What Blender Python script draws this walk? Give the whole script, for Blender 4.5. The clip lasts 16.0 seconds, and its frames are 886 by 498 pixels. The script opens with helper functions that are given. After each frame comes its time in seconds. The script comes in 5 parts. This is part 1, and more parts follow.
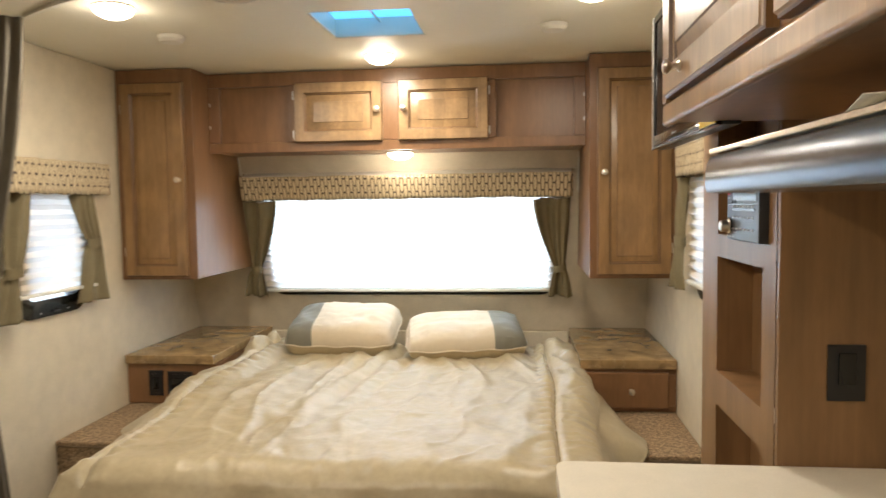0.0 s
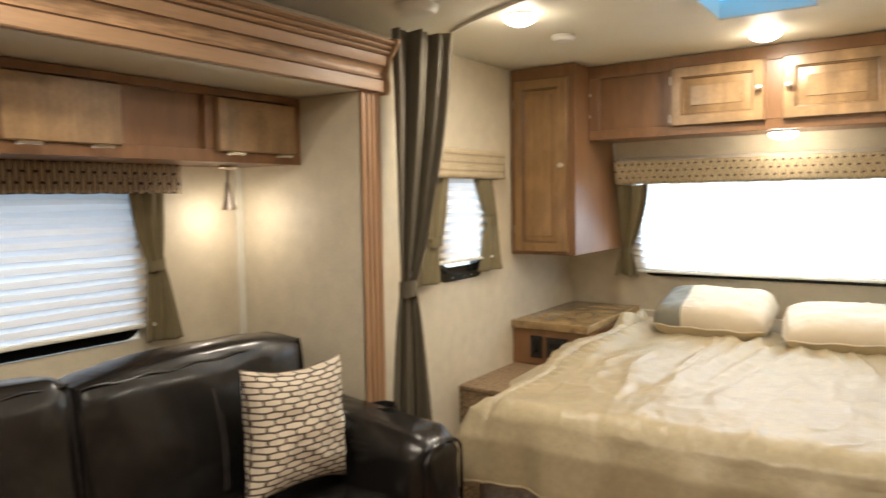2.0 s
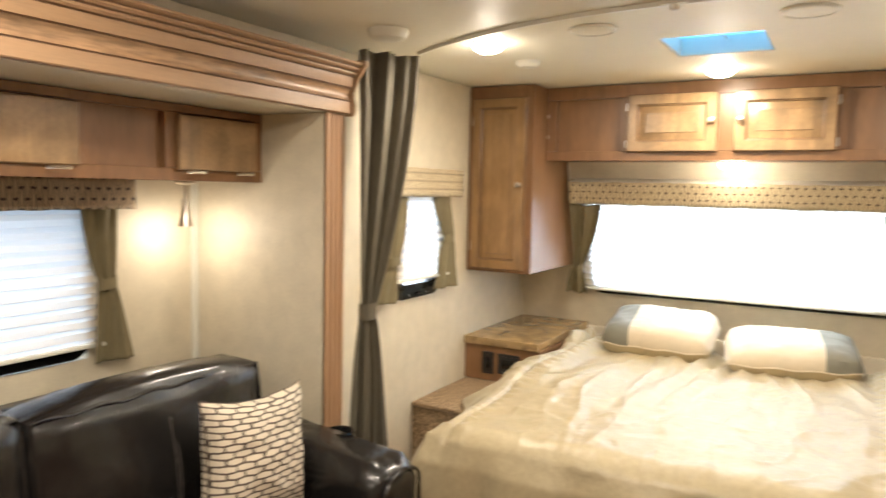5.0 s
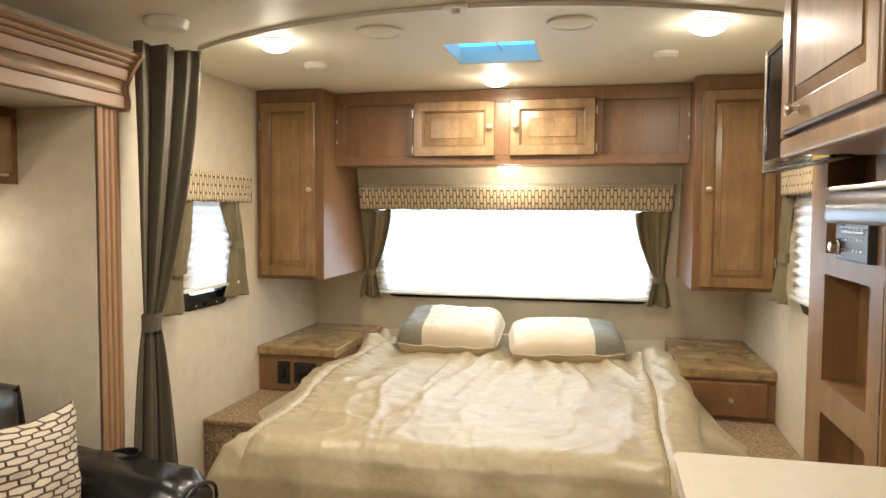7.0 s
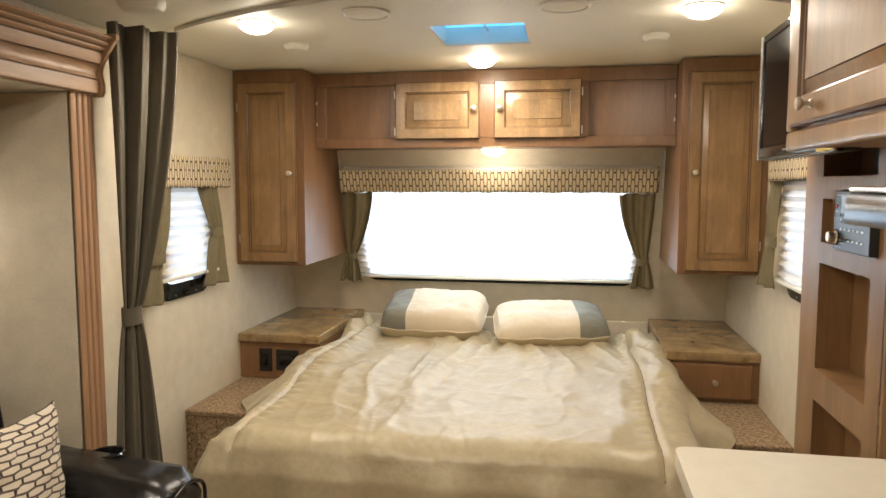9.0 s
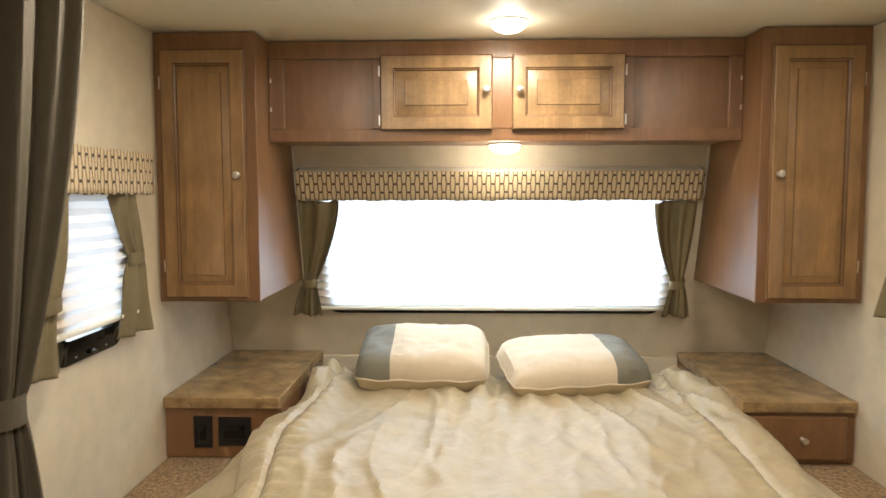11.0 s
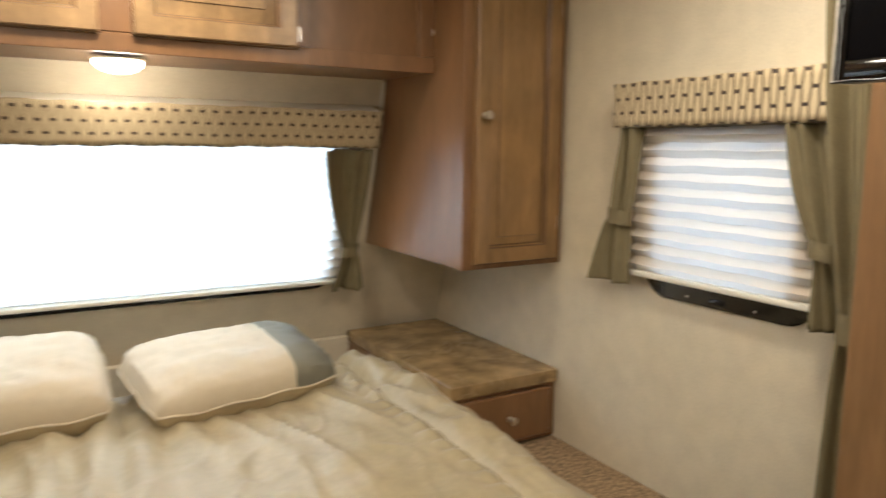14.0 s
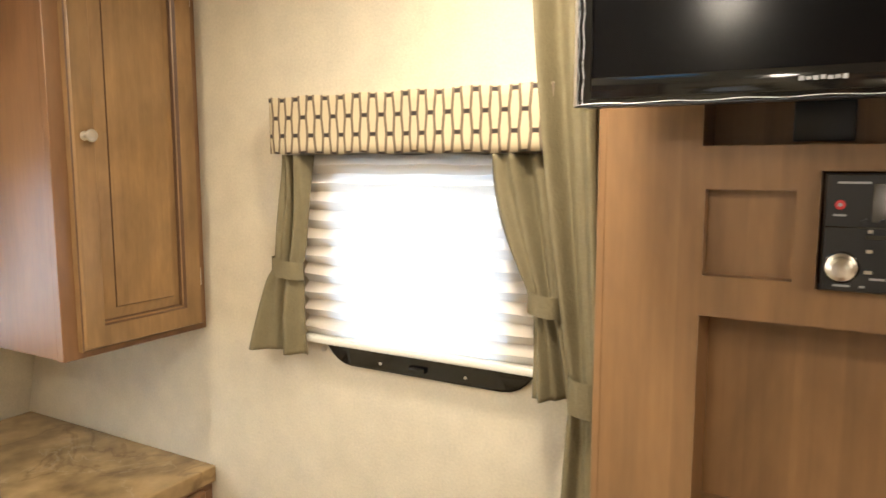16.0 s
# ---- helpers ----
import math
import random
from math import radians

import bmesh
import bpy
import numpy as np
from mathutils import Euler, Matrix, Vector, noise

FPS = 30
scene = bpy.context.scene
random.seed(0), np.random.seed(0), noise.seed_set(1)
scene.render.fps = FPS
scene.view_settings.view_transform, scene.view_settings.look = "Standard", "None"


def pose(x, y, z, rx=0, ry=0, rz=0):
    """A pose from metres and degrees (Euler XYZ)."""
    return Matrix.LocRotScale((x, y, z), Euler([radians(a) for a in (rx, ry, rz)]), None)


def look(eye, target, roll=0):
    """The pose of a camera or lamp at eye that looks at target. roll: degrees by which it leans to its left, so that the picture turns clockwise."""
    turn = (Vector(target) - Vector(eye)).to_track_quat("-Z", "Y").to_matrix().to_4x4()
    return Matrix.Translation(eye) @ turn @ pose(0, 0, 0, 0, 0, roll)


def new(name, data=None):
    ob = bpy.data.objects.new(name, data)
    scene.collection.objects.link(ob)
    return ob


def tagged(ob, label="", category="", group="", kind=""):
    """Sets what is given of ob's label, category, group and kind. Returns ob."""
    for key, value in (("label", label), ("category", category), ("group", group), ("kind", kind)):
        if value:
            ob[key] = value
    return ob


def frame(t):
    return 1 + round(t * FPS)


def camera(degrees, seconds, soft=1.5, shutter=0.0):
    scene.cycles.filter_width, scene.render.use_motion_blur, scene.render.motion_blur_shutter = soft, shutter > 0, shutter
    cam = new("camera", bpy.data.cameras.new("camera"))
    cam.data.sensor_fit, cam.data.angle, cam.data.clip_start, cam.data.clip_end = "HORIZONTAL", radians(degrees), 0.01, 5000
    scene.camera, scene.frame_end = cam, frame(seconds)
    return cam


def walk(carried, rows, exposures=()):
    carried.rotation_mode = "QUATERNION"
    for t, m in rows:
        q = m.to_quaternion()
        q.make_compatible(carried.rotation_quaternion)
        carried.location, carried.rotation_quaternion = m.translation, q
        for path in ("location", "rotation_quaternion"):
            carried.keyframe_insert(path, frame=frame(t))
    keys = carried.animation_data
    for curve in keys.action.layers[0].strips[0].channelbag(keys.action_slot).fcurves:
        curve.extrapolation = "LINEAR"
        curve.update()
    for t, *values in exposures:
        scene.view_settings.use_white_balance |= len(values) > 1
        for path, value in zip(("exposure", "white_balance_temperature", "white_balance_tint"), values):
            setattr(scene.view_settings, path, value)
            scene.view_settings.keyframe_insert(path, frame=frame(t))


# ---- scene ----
cam = camera(63.6, 16.0, 1.5, 0.5)
EXPOSURES = [(0.0, 0.05), (1.0, 0.16), (2.0, 0.18), (2.5, 0.38), (3.5, 0.6), (4.5, 0.68), (5.0, 0.67), (7.5, 0.19), (11.0, 0.05), (12.5, -0.08), (13.5, -0.25), (14.5, -0.24), (15.0, 0.11), (15.5, 0.38), (16.0, 0.59)]
PATH = [
    (0, (-0.002, 1.797, 1.409), (-0.22, 3.781, 1.282), -0.8),
    (0.5, (0.007, 1.688, 1.413), (-0.375, 3.647, 1.288), -0.7),
    (1, (0.021, 1.645, 1.389), (-0.568, 3.552, 1.263), -0.2),
    (1.5, (0.003, 1.612, 1.389), (-0.843, 3.419, 1.253), -0.1),
    (2, (-0.012, 1.6, 1.381), (-1.135, 3.248, 1.238), -0.9),
    (2.5, (-0.03, 1.599, 1.386), (-1.317, 3.121, 1.22), -1.0),
    (3, (-0.028, 1.588, 1.394), (-1.384, 3.046, 1.203), -0.8),
    (3.5, (-0.048, 1.596, 1.401), (-1.405, 3.052, 1.202), -0.8),
    (4, (-0.055, 1.624, 1.427), (-1.396, 3.094, 1.227), -0.6),
    (4.5, (-0.046, 1.605, 1.456), (-1.301, 3.152, 1.272), 0.1),
    (5, (-0.08, 1.566, 1.497), (-1.06, 3.301, 1.33), 1.2),
    (7.3, (-0.098, 1.546, 1.432), (-0.515, 3.499, 1.315), 0.6),
    (7.5, (-0.092, 1.528, 1.443), (-0.503, 3.481, 1.311), 1.0),
    (8, (-0.104, 1.532, 1.483), (-0.498, 3.485, 1.304), 0.7),
    (10.3, (-0.478, 1.993, 1.47), (-0.661, 3.977, 1.295), 0.0),
    (10.5, (-0.559, 2.105, 1.47), (-0.694, 4.093, 1.3), 0.1),
    (11, (-0.689, 2.343, 1.465), (-0.753, 4.336, 1.308), -0.1),
    (11.5, (-0.78, 2.564, 1.472), (-0.786, 4.558, 1.308), -0.4),
    (12, (-0.826, 2.692, 1.476), (-0.732, 4.68, 1.28), -0.4),
    (12.5, (-0.879, 2.748, 1.476), (-0.586, 4.711, 1.228), -0.3),
    (13, (-0.933, 2.78, 1.469), (-0.404, 4.687, 1.178), 0.3),
    (13.5, (-0.884, 2.88, 1.439), (-0.161, 4.723, 1.153), 0.2),
    (14, (-0.773, 3.071, 1.437), (0.237, 4.774, 1.156), 0.5),
    (14.5, (-0.683, 3.186, 1.45), (0.68, 4.625, 1.182), 1.2),
    (15, (-0.627, 3.275, 1.455), (1.014, 4.394, 1.218), 1.8),
    (15.5, (-0.546, 3.363, 1.465), (1.168, 4.368, 1.239), 1.2),
    (16, (-0.515, 3.451, 1.475), (1.208, 4.437, 1.235), 0.0),
]
walk(cam, [(t, look(eye, target, roll)) for t, eye, target, roll in PATH], EXPOSURES)  # keyed path

# ---- light ----
world = bpy.data.worlds.new("sky")
scene.world = world
world.use_nodes = True
wn = world.node_tree
skytex = wn.nodes.new("ShaderNodeTexSky")
skytex.sky_type, skytex.sun_disc = "NISHITA", False
skytex.sun_elevation, skytex.sun_rotation = radians(48), radians(200)
wn.links.new(skytex.outputs[0], wn.nodes["Background"].inputs[0])
wn.nodes["Background"].inputs[1].default_value = 0.15
sun = bpy.data.lights.new("sun", "SUN")
sun.energy, sun.angle, sun.color = 2.5, radians(0.5), (1.0, 0.95, 0.88)
new("sun", sun).matrix_world = look((-3, -6, 8), (0, 0, 0))


def area_light(name, m, w, h, power, color):
    d = bpy.data.lights.new(name, "AREA")
    d.shape, d.size, d.size_y, d.energy, d.color = "RECTANGLE", w, h, power, color
    ob = new(name, d)
    ob.matrix_world = m
    return ob


def point_light(name, loc, power, color, r=0.04):
    d = bpy.data.lights.new(name, "POINT")
    d.energy, d.color, d.shadow_soft_size = power, color, r
    ob = new(name, d)
    ob.location = loc
    return ob


DAY = (0.76, 0.88, 1.0)
WARM = (1.0, 0.88, 0.725)
area_light("daylight_bed_window", look((-0.56, 5.95, 1.6), (-0.56, 5.2, 1.22)), 1.7, 0.8, 54, DAY)
area_light("daylight_side_window", look((-2.1, 4.3, 1.29), (-1.7, 4.3, 1.29)), 0.7, 0.6, 4, DAY)
area_light("daylight_other_window", look((0.95, 4.15, 1.29), (0.6, 4.15, 1.29)), 0.7, 0.6, 3.8, DAY)
area_light("daylight_sofa_window", look((-2.65, 2.3, 1.3), (-2.2, 2.3, 1.22)), 1.8, 0.8, 7.2, (0.62, 0.80, 1.0))
# The last two are unseen, added to brighten the slide-out and the near end.
LAMPS = [(-0.555, 4.63), (-1.19, 3.82), (0.20, 3.85), (-0.55, 2.45), (-1.12, 2.25), (-0.55, 0.5)]
for lx, ly in LAMPS:
    point_light("ceiling_glow", (lx, ly, 1.90), 0.95, WARM)
    dl = area_light("ceiling_downlight", look((lx, ly, 1.962), (lx, ly - 0.001, 0)), 0.11, 0.11, 6.5 if ly > 3 else 7 if lx < -1 else 11, WARM)
    dl.data.shape = "DISK"
point_light("header_glow", (-0.545, 5.02, 1.60), 3.0, WARM)
point_light("reading_glow", (-2.08, 3.285, 1.325), 1.5, WARM, 0.02)


# ---- materials ----
def mat(name, color, rough=0.6, metal=0.0, bump=0.0, scale=20.0, var=0.12, stretch=(1, 1, 1), fine=6.0, coat=0.0, spec=0.5):
    """Surface with colour variation at two scales and a fine relief."""
    m = bpy.data.materials.new(name)
    m.use_nodes = True
    n, l = m.node_tree.nodes, m.node_tree.links
    b = n["Principled BSDF"]
    b.inputs["Roughness"].default_value, b.inputs["Metallic"].default_value = rough, metal
    b.inputs["Coat Weight"].default_value = coat
    b.inputs["Specular IOR Level"].default_value = spec
    tc, mp = n.new("ShaderNodeTexCoord"), n.new("ShaderNodeMapping")
    l.new(tc.outputs["Object"], mp.inputs[0])
    mp.inputs["Scale"].default_value = stretch
    n1, n2 = n.new("ShaderNodeTexNoise"), n.new("ShaderNodeTexNoise")
    for t, sc in ((n1, scale), (n2, scale * fine)):
        t.inputs["Scale"].default_value, t.inputs["Detail"].default_value = sc, 5
        l.new(mp.outputs[0], t.inputs["Vector"])
    add = n.new("ShaderNodeMath")
    add.operation = "ADD"
    l.new(n1.outputs[0], add.inputs[0])
    l.new(n2.outputs[0], add.inputs[1])
    rng = n.new("ShaderNodeMapRange")
    rng.inputs["From Min"].default_value, rng.inputs["From Max"].default_value = 0.6, 1.4
    rng.inputs["To Min"].default_value, rng.inputs["To Max"].default_value = 1 - var, 1 + var
    l.new(add.outputs[0], rng.inputs["Value"])
    mul = n.new("ShaderNodeVectorMath")
    mul.operation = "SCALE"
    mul.inputs[0].default_value = color
    l.new(rng.outputs[0], mul.inputs["Scale"])
    l.new(mul.outputs[0], b.inputs["Base Color"])
    if bump:
        bp = n.new("ShaderNodeBump")
        bp.inputs["Strength"].default_value, bp.inputs["Distance"].default_value = bump, 0.004
        l.new(add.outputs[0], bp.inputs["Height"])
        l.new(bp.outputs[0], b.inputs["Normal"])
    return m


def staves(m, width, amount):
    """Tints the upright boards that a solid-wood panel is glued from."""
    n, l = m.node_tree.nodes, m.node_tree.links
    b = n["Principled BSDF"]
    src = b.inputs["Base Color"].links[0].from_socket
    tc, sep, ad, dv, fl, wn_ = n.new("ShaderNodeTexCoord"), n.new("ShaderNodeSeparateXYZ"), n.new("ShaderNodeMath"), n.new("ShaderNodeMath"), n.new("ShaderNodeMath"), n.new("ShaderNodeTexWhiteNoise")
    wn_.noise_dimensions = "1D"
    l.new(tc.outputs["Object"], sep.inputs[0])
    l.new(sep.outputs[0], ad.inputs[0])
    l.new(sep.outputs[1], ad.inputs[1])
    dv.operation, dv.inputs[1].default_value, fl.operation = "DIVIDE", width, "FLOOR"
    l.new(ad.outputs[0], dv.inputs[0])
    l.new(dv.outputs[0], fl.inputs[0])
    l.new(fl.outputs[0], wn_.inputs["W"])
    mr, sc = n.new("ShaderNodeMapRange"), n.new("ShaderNodeVectorMath")
    mr.inputs["To Min"].default_value, mr.inputs["To Max"].default_value = 1 - amount, 1 + amount
    sc.operation = "SCALE"
    l.new(wn_.outputs["Value"], mr.inputs["Value"])
    l.new(src, sc.inputs[0])
    l.new(mr.outputs[0], sc.inputs["Scale"])
    l.new(sc.outputs[0], b.inputs["Base Color"])
    return m


def figure(m, tall, amount):
    """Cloudy maple figure, long dark streaks and fine pores; tall squeezes the pattern upright."""
    n, l = m.node_tree.nodes, m.node_tree.links
    b = n["Principled BSDF"]
    src = b.inputs["Base Color"].links[0].from_socket
    tc = n.new("ShaderNodeTexCoord")
    total = None
    for sc_, st, dist, weight in ((7.0, (1, 1, tall), 1.2, 1.0), (26.0, (1, 1, tall * 0.14), 0.4, 0.45), (90.0, (1, 1, tall * 0.07), 0.0, 0.35)):
        mp, t, mr = n.new("ShaderNodeMapping"), n.new("ShaderNodeTexNoise"), n.new("ShaderNodeMapRange")
        mp.inputs["Scale"].default_value = st
        t.inputs["Scale"].default_value, t.inputs["Detail"].default_value, t.inputs["Distortion"].default_value = sc_, 4, dist
        mr.inputs["From Min"].default_value, mr.inputs["From Max"].default_value = 0.30, 0.70
        mr.inputs["To Min"].default_value, mr.inputs["To Max"].default_value = 1 - amount * weight, 1 + amount * weight * 0.8
        l.new(tc.outputs["Object"], mp.inputs[0])
        l.new(mp.outputs[0], t.inputs["Vector"])
        l.new(t.outputs[0], mr.inputs["Value"])
        if total is None:
            total = mr.outputs[0]
        else:
            q = n.new("ShaderNodeMath")
            q.operation = "MULTIPLY"
            l.new(total, q.inputs[0])
            l.new(mr.outputs[0], q.inputs[1])
            total = q.outputs[0]
    sc = n.new("ShaderNodeVectorMath")
    sc.operation = "SCALE"
    l.new(src, sc.inputs[0])
    l.new(total, sc.inputs["Scale"])
    l.new(sc.outputs[0], b.inputs["Base Color"])
    return m


def veins(m, color, scale, width):
    """Thin wandering veins and flecks of another colour, as in stone-look laminate."""
    n, l = m.node_tree.nodes, m.node_tree.links
    b = n["Principled BSDF"]
    src = b.inputs["Base Color"].links[0].from_socket
    tc = n.new("ShaderNodeTexCoord")
    t, sub, ab, mr = n.new("ShaderNodeTexNoise"), n.new("ShaderNodeMath"), n.new("ShaderNodeMath"), n.new("ShaderNodeMapRange")
    t.inputs["Scale"].default_value, t.inputs["Detail"].default_value, t.inputs["Distortion"].default_value = scale, 6, 0.8
    sub.operation, sub.inputs[1].default_value, ab.operation = "SUBTRACT", 0.5, "ABSOLUTE"
    l.new(tc.outputs["Object"], t.inputs["Vector"])
    l.new(t.outputs[0], sub.inputs[0])
    l.new(sub.outputs[0], ab.inputs[0])
    l.new(ab.outputs[0], mr.inputs["Value"])
    mr.inputs["From Min"].default_value, mr.inputs["From Max"].default_value = 0.0, width
    mr.inputs["To Min"].default_value, mr.inputs["To Max"].default_value = 0.38, 0.0
    mx = n.new("ShaderNodeMix")
    mx.data_type = "RGBA"
    mx.inputs[7].default_value = (*color, 1)
    l.new(mr.outputs[0], mx.inputs[0])
    l.new(src, mx.inputs[6])
    l.new(mx.outputs[2], b.inputs["Base Color"])
    return m


def emitter(name, color, strength):
    m = bpy.data.materials.new(name)
    m.use_nodes = True
    b = m.node_tree.nodes["Principled BSDF"]
    b.inputs["Base Color"].default_value = (*color, 1)
    b.inputs["Emission Color"].default_value = (*color, 1)
    b.inputs["Emission Strength"].default_value = strength
    return m


def glassy(name, color, rough=0.02):
    m = bpy.data.materials.new(name)
    m.use_nodes = True
    b = m.node_tree.nodes["Principled BSDF"]
    b.inputs["Base Color"].default_value = (*color, 1)
    b.inputs["Transmission Weight"].default_value = 1.0
    b.inputs["Roughness"].default_value = rough
    return m


M_WALL = mat("wall_vinyl", (0.61, 0.54, 0.41), 0.55, bump=0.18, scale=16, var=0.11, fine=12)
M_CEIL = mat("ceiling_panel", (0.72, 0.68, 0.56), 0.5, bump=0.05, scale=8, var=0.03)
M_WOOD = mat("cabinet_vinyl_maple", (0.210, 0.106, 0.047), 0.33, scale=5, var=0.13, stretch=(3.6, 3.6, 0.8), fine=5, bump=0.04)
# M_WOOD's maple again; the unit's lighter, less red light is put into the colour.
M_WOODE = mat("cabinet_maple_lit", (0.225, 0.122, 0.052), 0.38, scale=5, var=0.10, stretch=(3.6, 3.6, 0.8), fine=5, bump=0.04)
M_DOOR = mat("door_maple_upright", (0.275, 0.160, 0.068), 0.32, scale=5, var=0.17, stretch=(3.4, 3.4, 1.0), fine=5, bump=0.04)
M_DOORH = mat("door_maple_level", (0.305, 0.192, 0.095), 0.30, scale=4, var=0.18, stretch=(3, 3, 3), fine=6, bump=0.04)
staves(M_DOOR, 0.047, 0.13)
staves(M_DOORH, 0.05, 0.15)
staves(M_WOOD, 0.083, 0.06)
staves(M_WOODE, 0.061, 0.09)
for m_, tall, amt in ((M_DOOR, 0.55, 0.20), (M_DOORH, 0.9, 0.22), (M_WOOD, 0.30, 0.13), (M_WOODE, 0.30, 0.18)):
    figure(m_, tall, amt)
M_WOODL = mat("trim_maple", (0.325, 0.20, 0.112), 0.42, scale=4, var=0.16, stretch=(6, 0.5, 6), fine=8, bump=0.04)
M_WOODS = mat("trim_maple_figured", (0.30, 0.185, 0.105), 0.42, scale=3.2, var=0.60, stretch=(5, 1.1, 9), fine=4, bump=0.04)
M_WOODC = mat("casing_maple", (0.34, 0.20, 0.11), 0.40, scale=4, var=0.16, stretch=(6, 6, 0.5), fine=8, bump=0.04)
M_LAM = mat("laminate_stone", (0.275, 0.182, 0.084), 0.22, scale=3.4, var=0.60, fine=4.5, bump=0.05)
veins(M_LAM, (0.09, 0.052, 0.027), 2.4, 0.012)
veins(M_LAM, (0.42, 0.32, 0.19), 3.6, 0.007)
M_CARPET = mat("carpet", (0.27, 0.185, 0.105), 0.95, scale=75, var=0.95, fine=2.5, bump=0.9)
M_FLOOR = mat("floor_vinyl", (0.20, 0.10, 0.05), 0.4, scale=6, var=0.25, stretch=(8, 0.6, 1))
M_COMF = mat("comforter_cloth", (0.405, 0.338, 0.213), 0.38, scale=5, var=0.13, fine=9, bump=0.3)
M_COMF.node_tree.nodes["Principled BSDF"].inputs["Sheen Weight"].default_value = 0.08
M_SLATE = mat("pillow_slate_cloth", (0.19, 0.182, 0.145), 0.6, scale=7, var=0.08, bump=0.2)
M_PILLOW = mat("pillow_cream_cloth", (0.60, 0.515, 0.385), 0.6, scale=7, var=0.06, bump=0.2)
M_PILLOWT = mat("pillow_tan_cloth", (0.44, 0.36, 0.22), 0.65, scale=7, var=0.08, bump=0.25)
M_CURT = mat("curtain_olive", (0.165, 0.134, 0.070), 0.75, scale=30, var=0.1, fine=6, bump=0.3)
# Same olive cloth as M_CURT; the shade it hangs in is coloured in.
M_CURT_DIM = mat("curtain_olive_shaded", (0.105, 0.090, 0.063), 0.70, scale=30, var=0.12, fine=6, bump=0.3)
M_LEATHER = mat("leather_black", (0.010, 0.009, 0.0087), 0.27, scale=6, var=0.25, fine=3.5, bump=0.65, coat=0.12)
M_THREAD = mat("thread_grey", (0.06, 0.052, 0.045), 0.8)
M_GLAZE = mat("door_glaze_brown", (0.11, 0.055, 0.025), 0.45)
M_BLACK = mat("black_plastic", (0.008, 0.008, 0.009), 0.35, scale=40, var=0.1)
M_SCREEN = mat("tv_screen", (0.003, 0.003, 0.0035), 0.15, scale=10, var=0.02, spec=0.15)
M_GLOSS = mat("gloss_black", (0.005, 0.005, 0.005), 0.08, scale=10, var=0.02)
M_NICKEL = mat("brushed_nickel", (0.62, 0.57, 0.5), 0.28, metal=1.0, scale=60, var=0.08)
M_STEEL = mat("stainless", (0.075, 0.088, 0.112), 0.24, metal=1.0, scale=10, var=0.06, stretch=(1, 1, 20))
M_WHITE = mat("white_plastic", (0.72, 0.70, 0.62), 0.4, scale=10, var=0.03)
M_COUNTER = mat("counter_cream", (0.74, 0.69, 0.58), 0.3, scale=25, var=0.06, fine=8)
M_MATT = mat("mattress_plastic", (0.45, 0.43, 0.40), 0.15, scale=30, var=0.4, fine=3, bump=1.0)
M_BADGE = mat("silver_paint", (0.30, 0.30, 0.30), 0.5)
M_PAPER = mat("paper", (0.62, 0.58, 0.48), 0.7, scale=30, var=0.1)
M_YELLOW = mat("yellow_sticker", (0.8, 0.55, 0.03), 0.5, scale=30, var=0.05)
M_LIT = emitter("lamp_lens", (1.0, 0.9, 0.72), 22)
# Darker browns for the bottoms of the flutes and the moulding's grooves.
M_WOODF = mat("casing_flute_brown", (0.19, 0.105, 0.055), 0.45)
M_WOODG = mat("trim_groove_brown", (0.10, 0.05, 0.025), 0.45)
# Daylight through the vent dome is put in as a blue glow of its own.
M_SKYL = emitter("skylight_dome_glow", (0.10, 0.46, 0.90), 1.7)


def shade_material():
    m = bpy.data.materials.new("pleated_shade")
    m.use_nodes = True
    n, l = m.node_tree.nodes, m.node_tree.links
    n.remove(n["Principled BSDF"])
    out = n["Material Output"]
    d, t, mix = n.new("ShaderNodeBsdfDiffuse"), n.new("ShaderNodeBsdfTranslucent"), n.new("ShaderNodeMixShader")
    noi = n.new("ShaderNodeTexNoise")
    noi.inputs["Scale"].default_value = 6
    ramp = n.new("ShaderNodeMapRange")
    ramp.inputs["To Min"].default_value, ramp.inputs["To Max"].default_value = 0.92, 1.06
    sc = n.new("ShaderNodeVectorMath")
    sc.operation = "SCALE"
    sc.inputs[0].default_value = (0.80, 0.69, 0.55)
    l.new(noi.outputs[0], ramp.inputs["Value"])
    l.new(ramp.outputs[0], sc.inputs["Scale"])
    l.new(sc.outputs[0], d.inputs[0])
    t.inputs[0].default_value = (0.78, 0.86, 0.93, 1)
    mix.inputs[0].default_value = 0.38
    l.new(d.outputs[0], mix.inputs[1])
    l.new(t.outputs[0], mix.inputs[2])
    l.new(mix.outputs[0], out.inputs[0])
    return m


M_SHADE = shade_material()


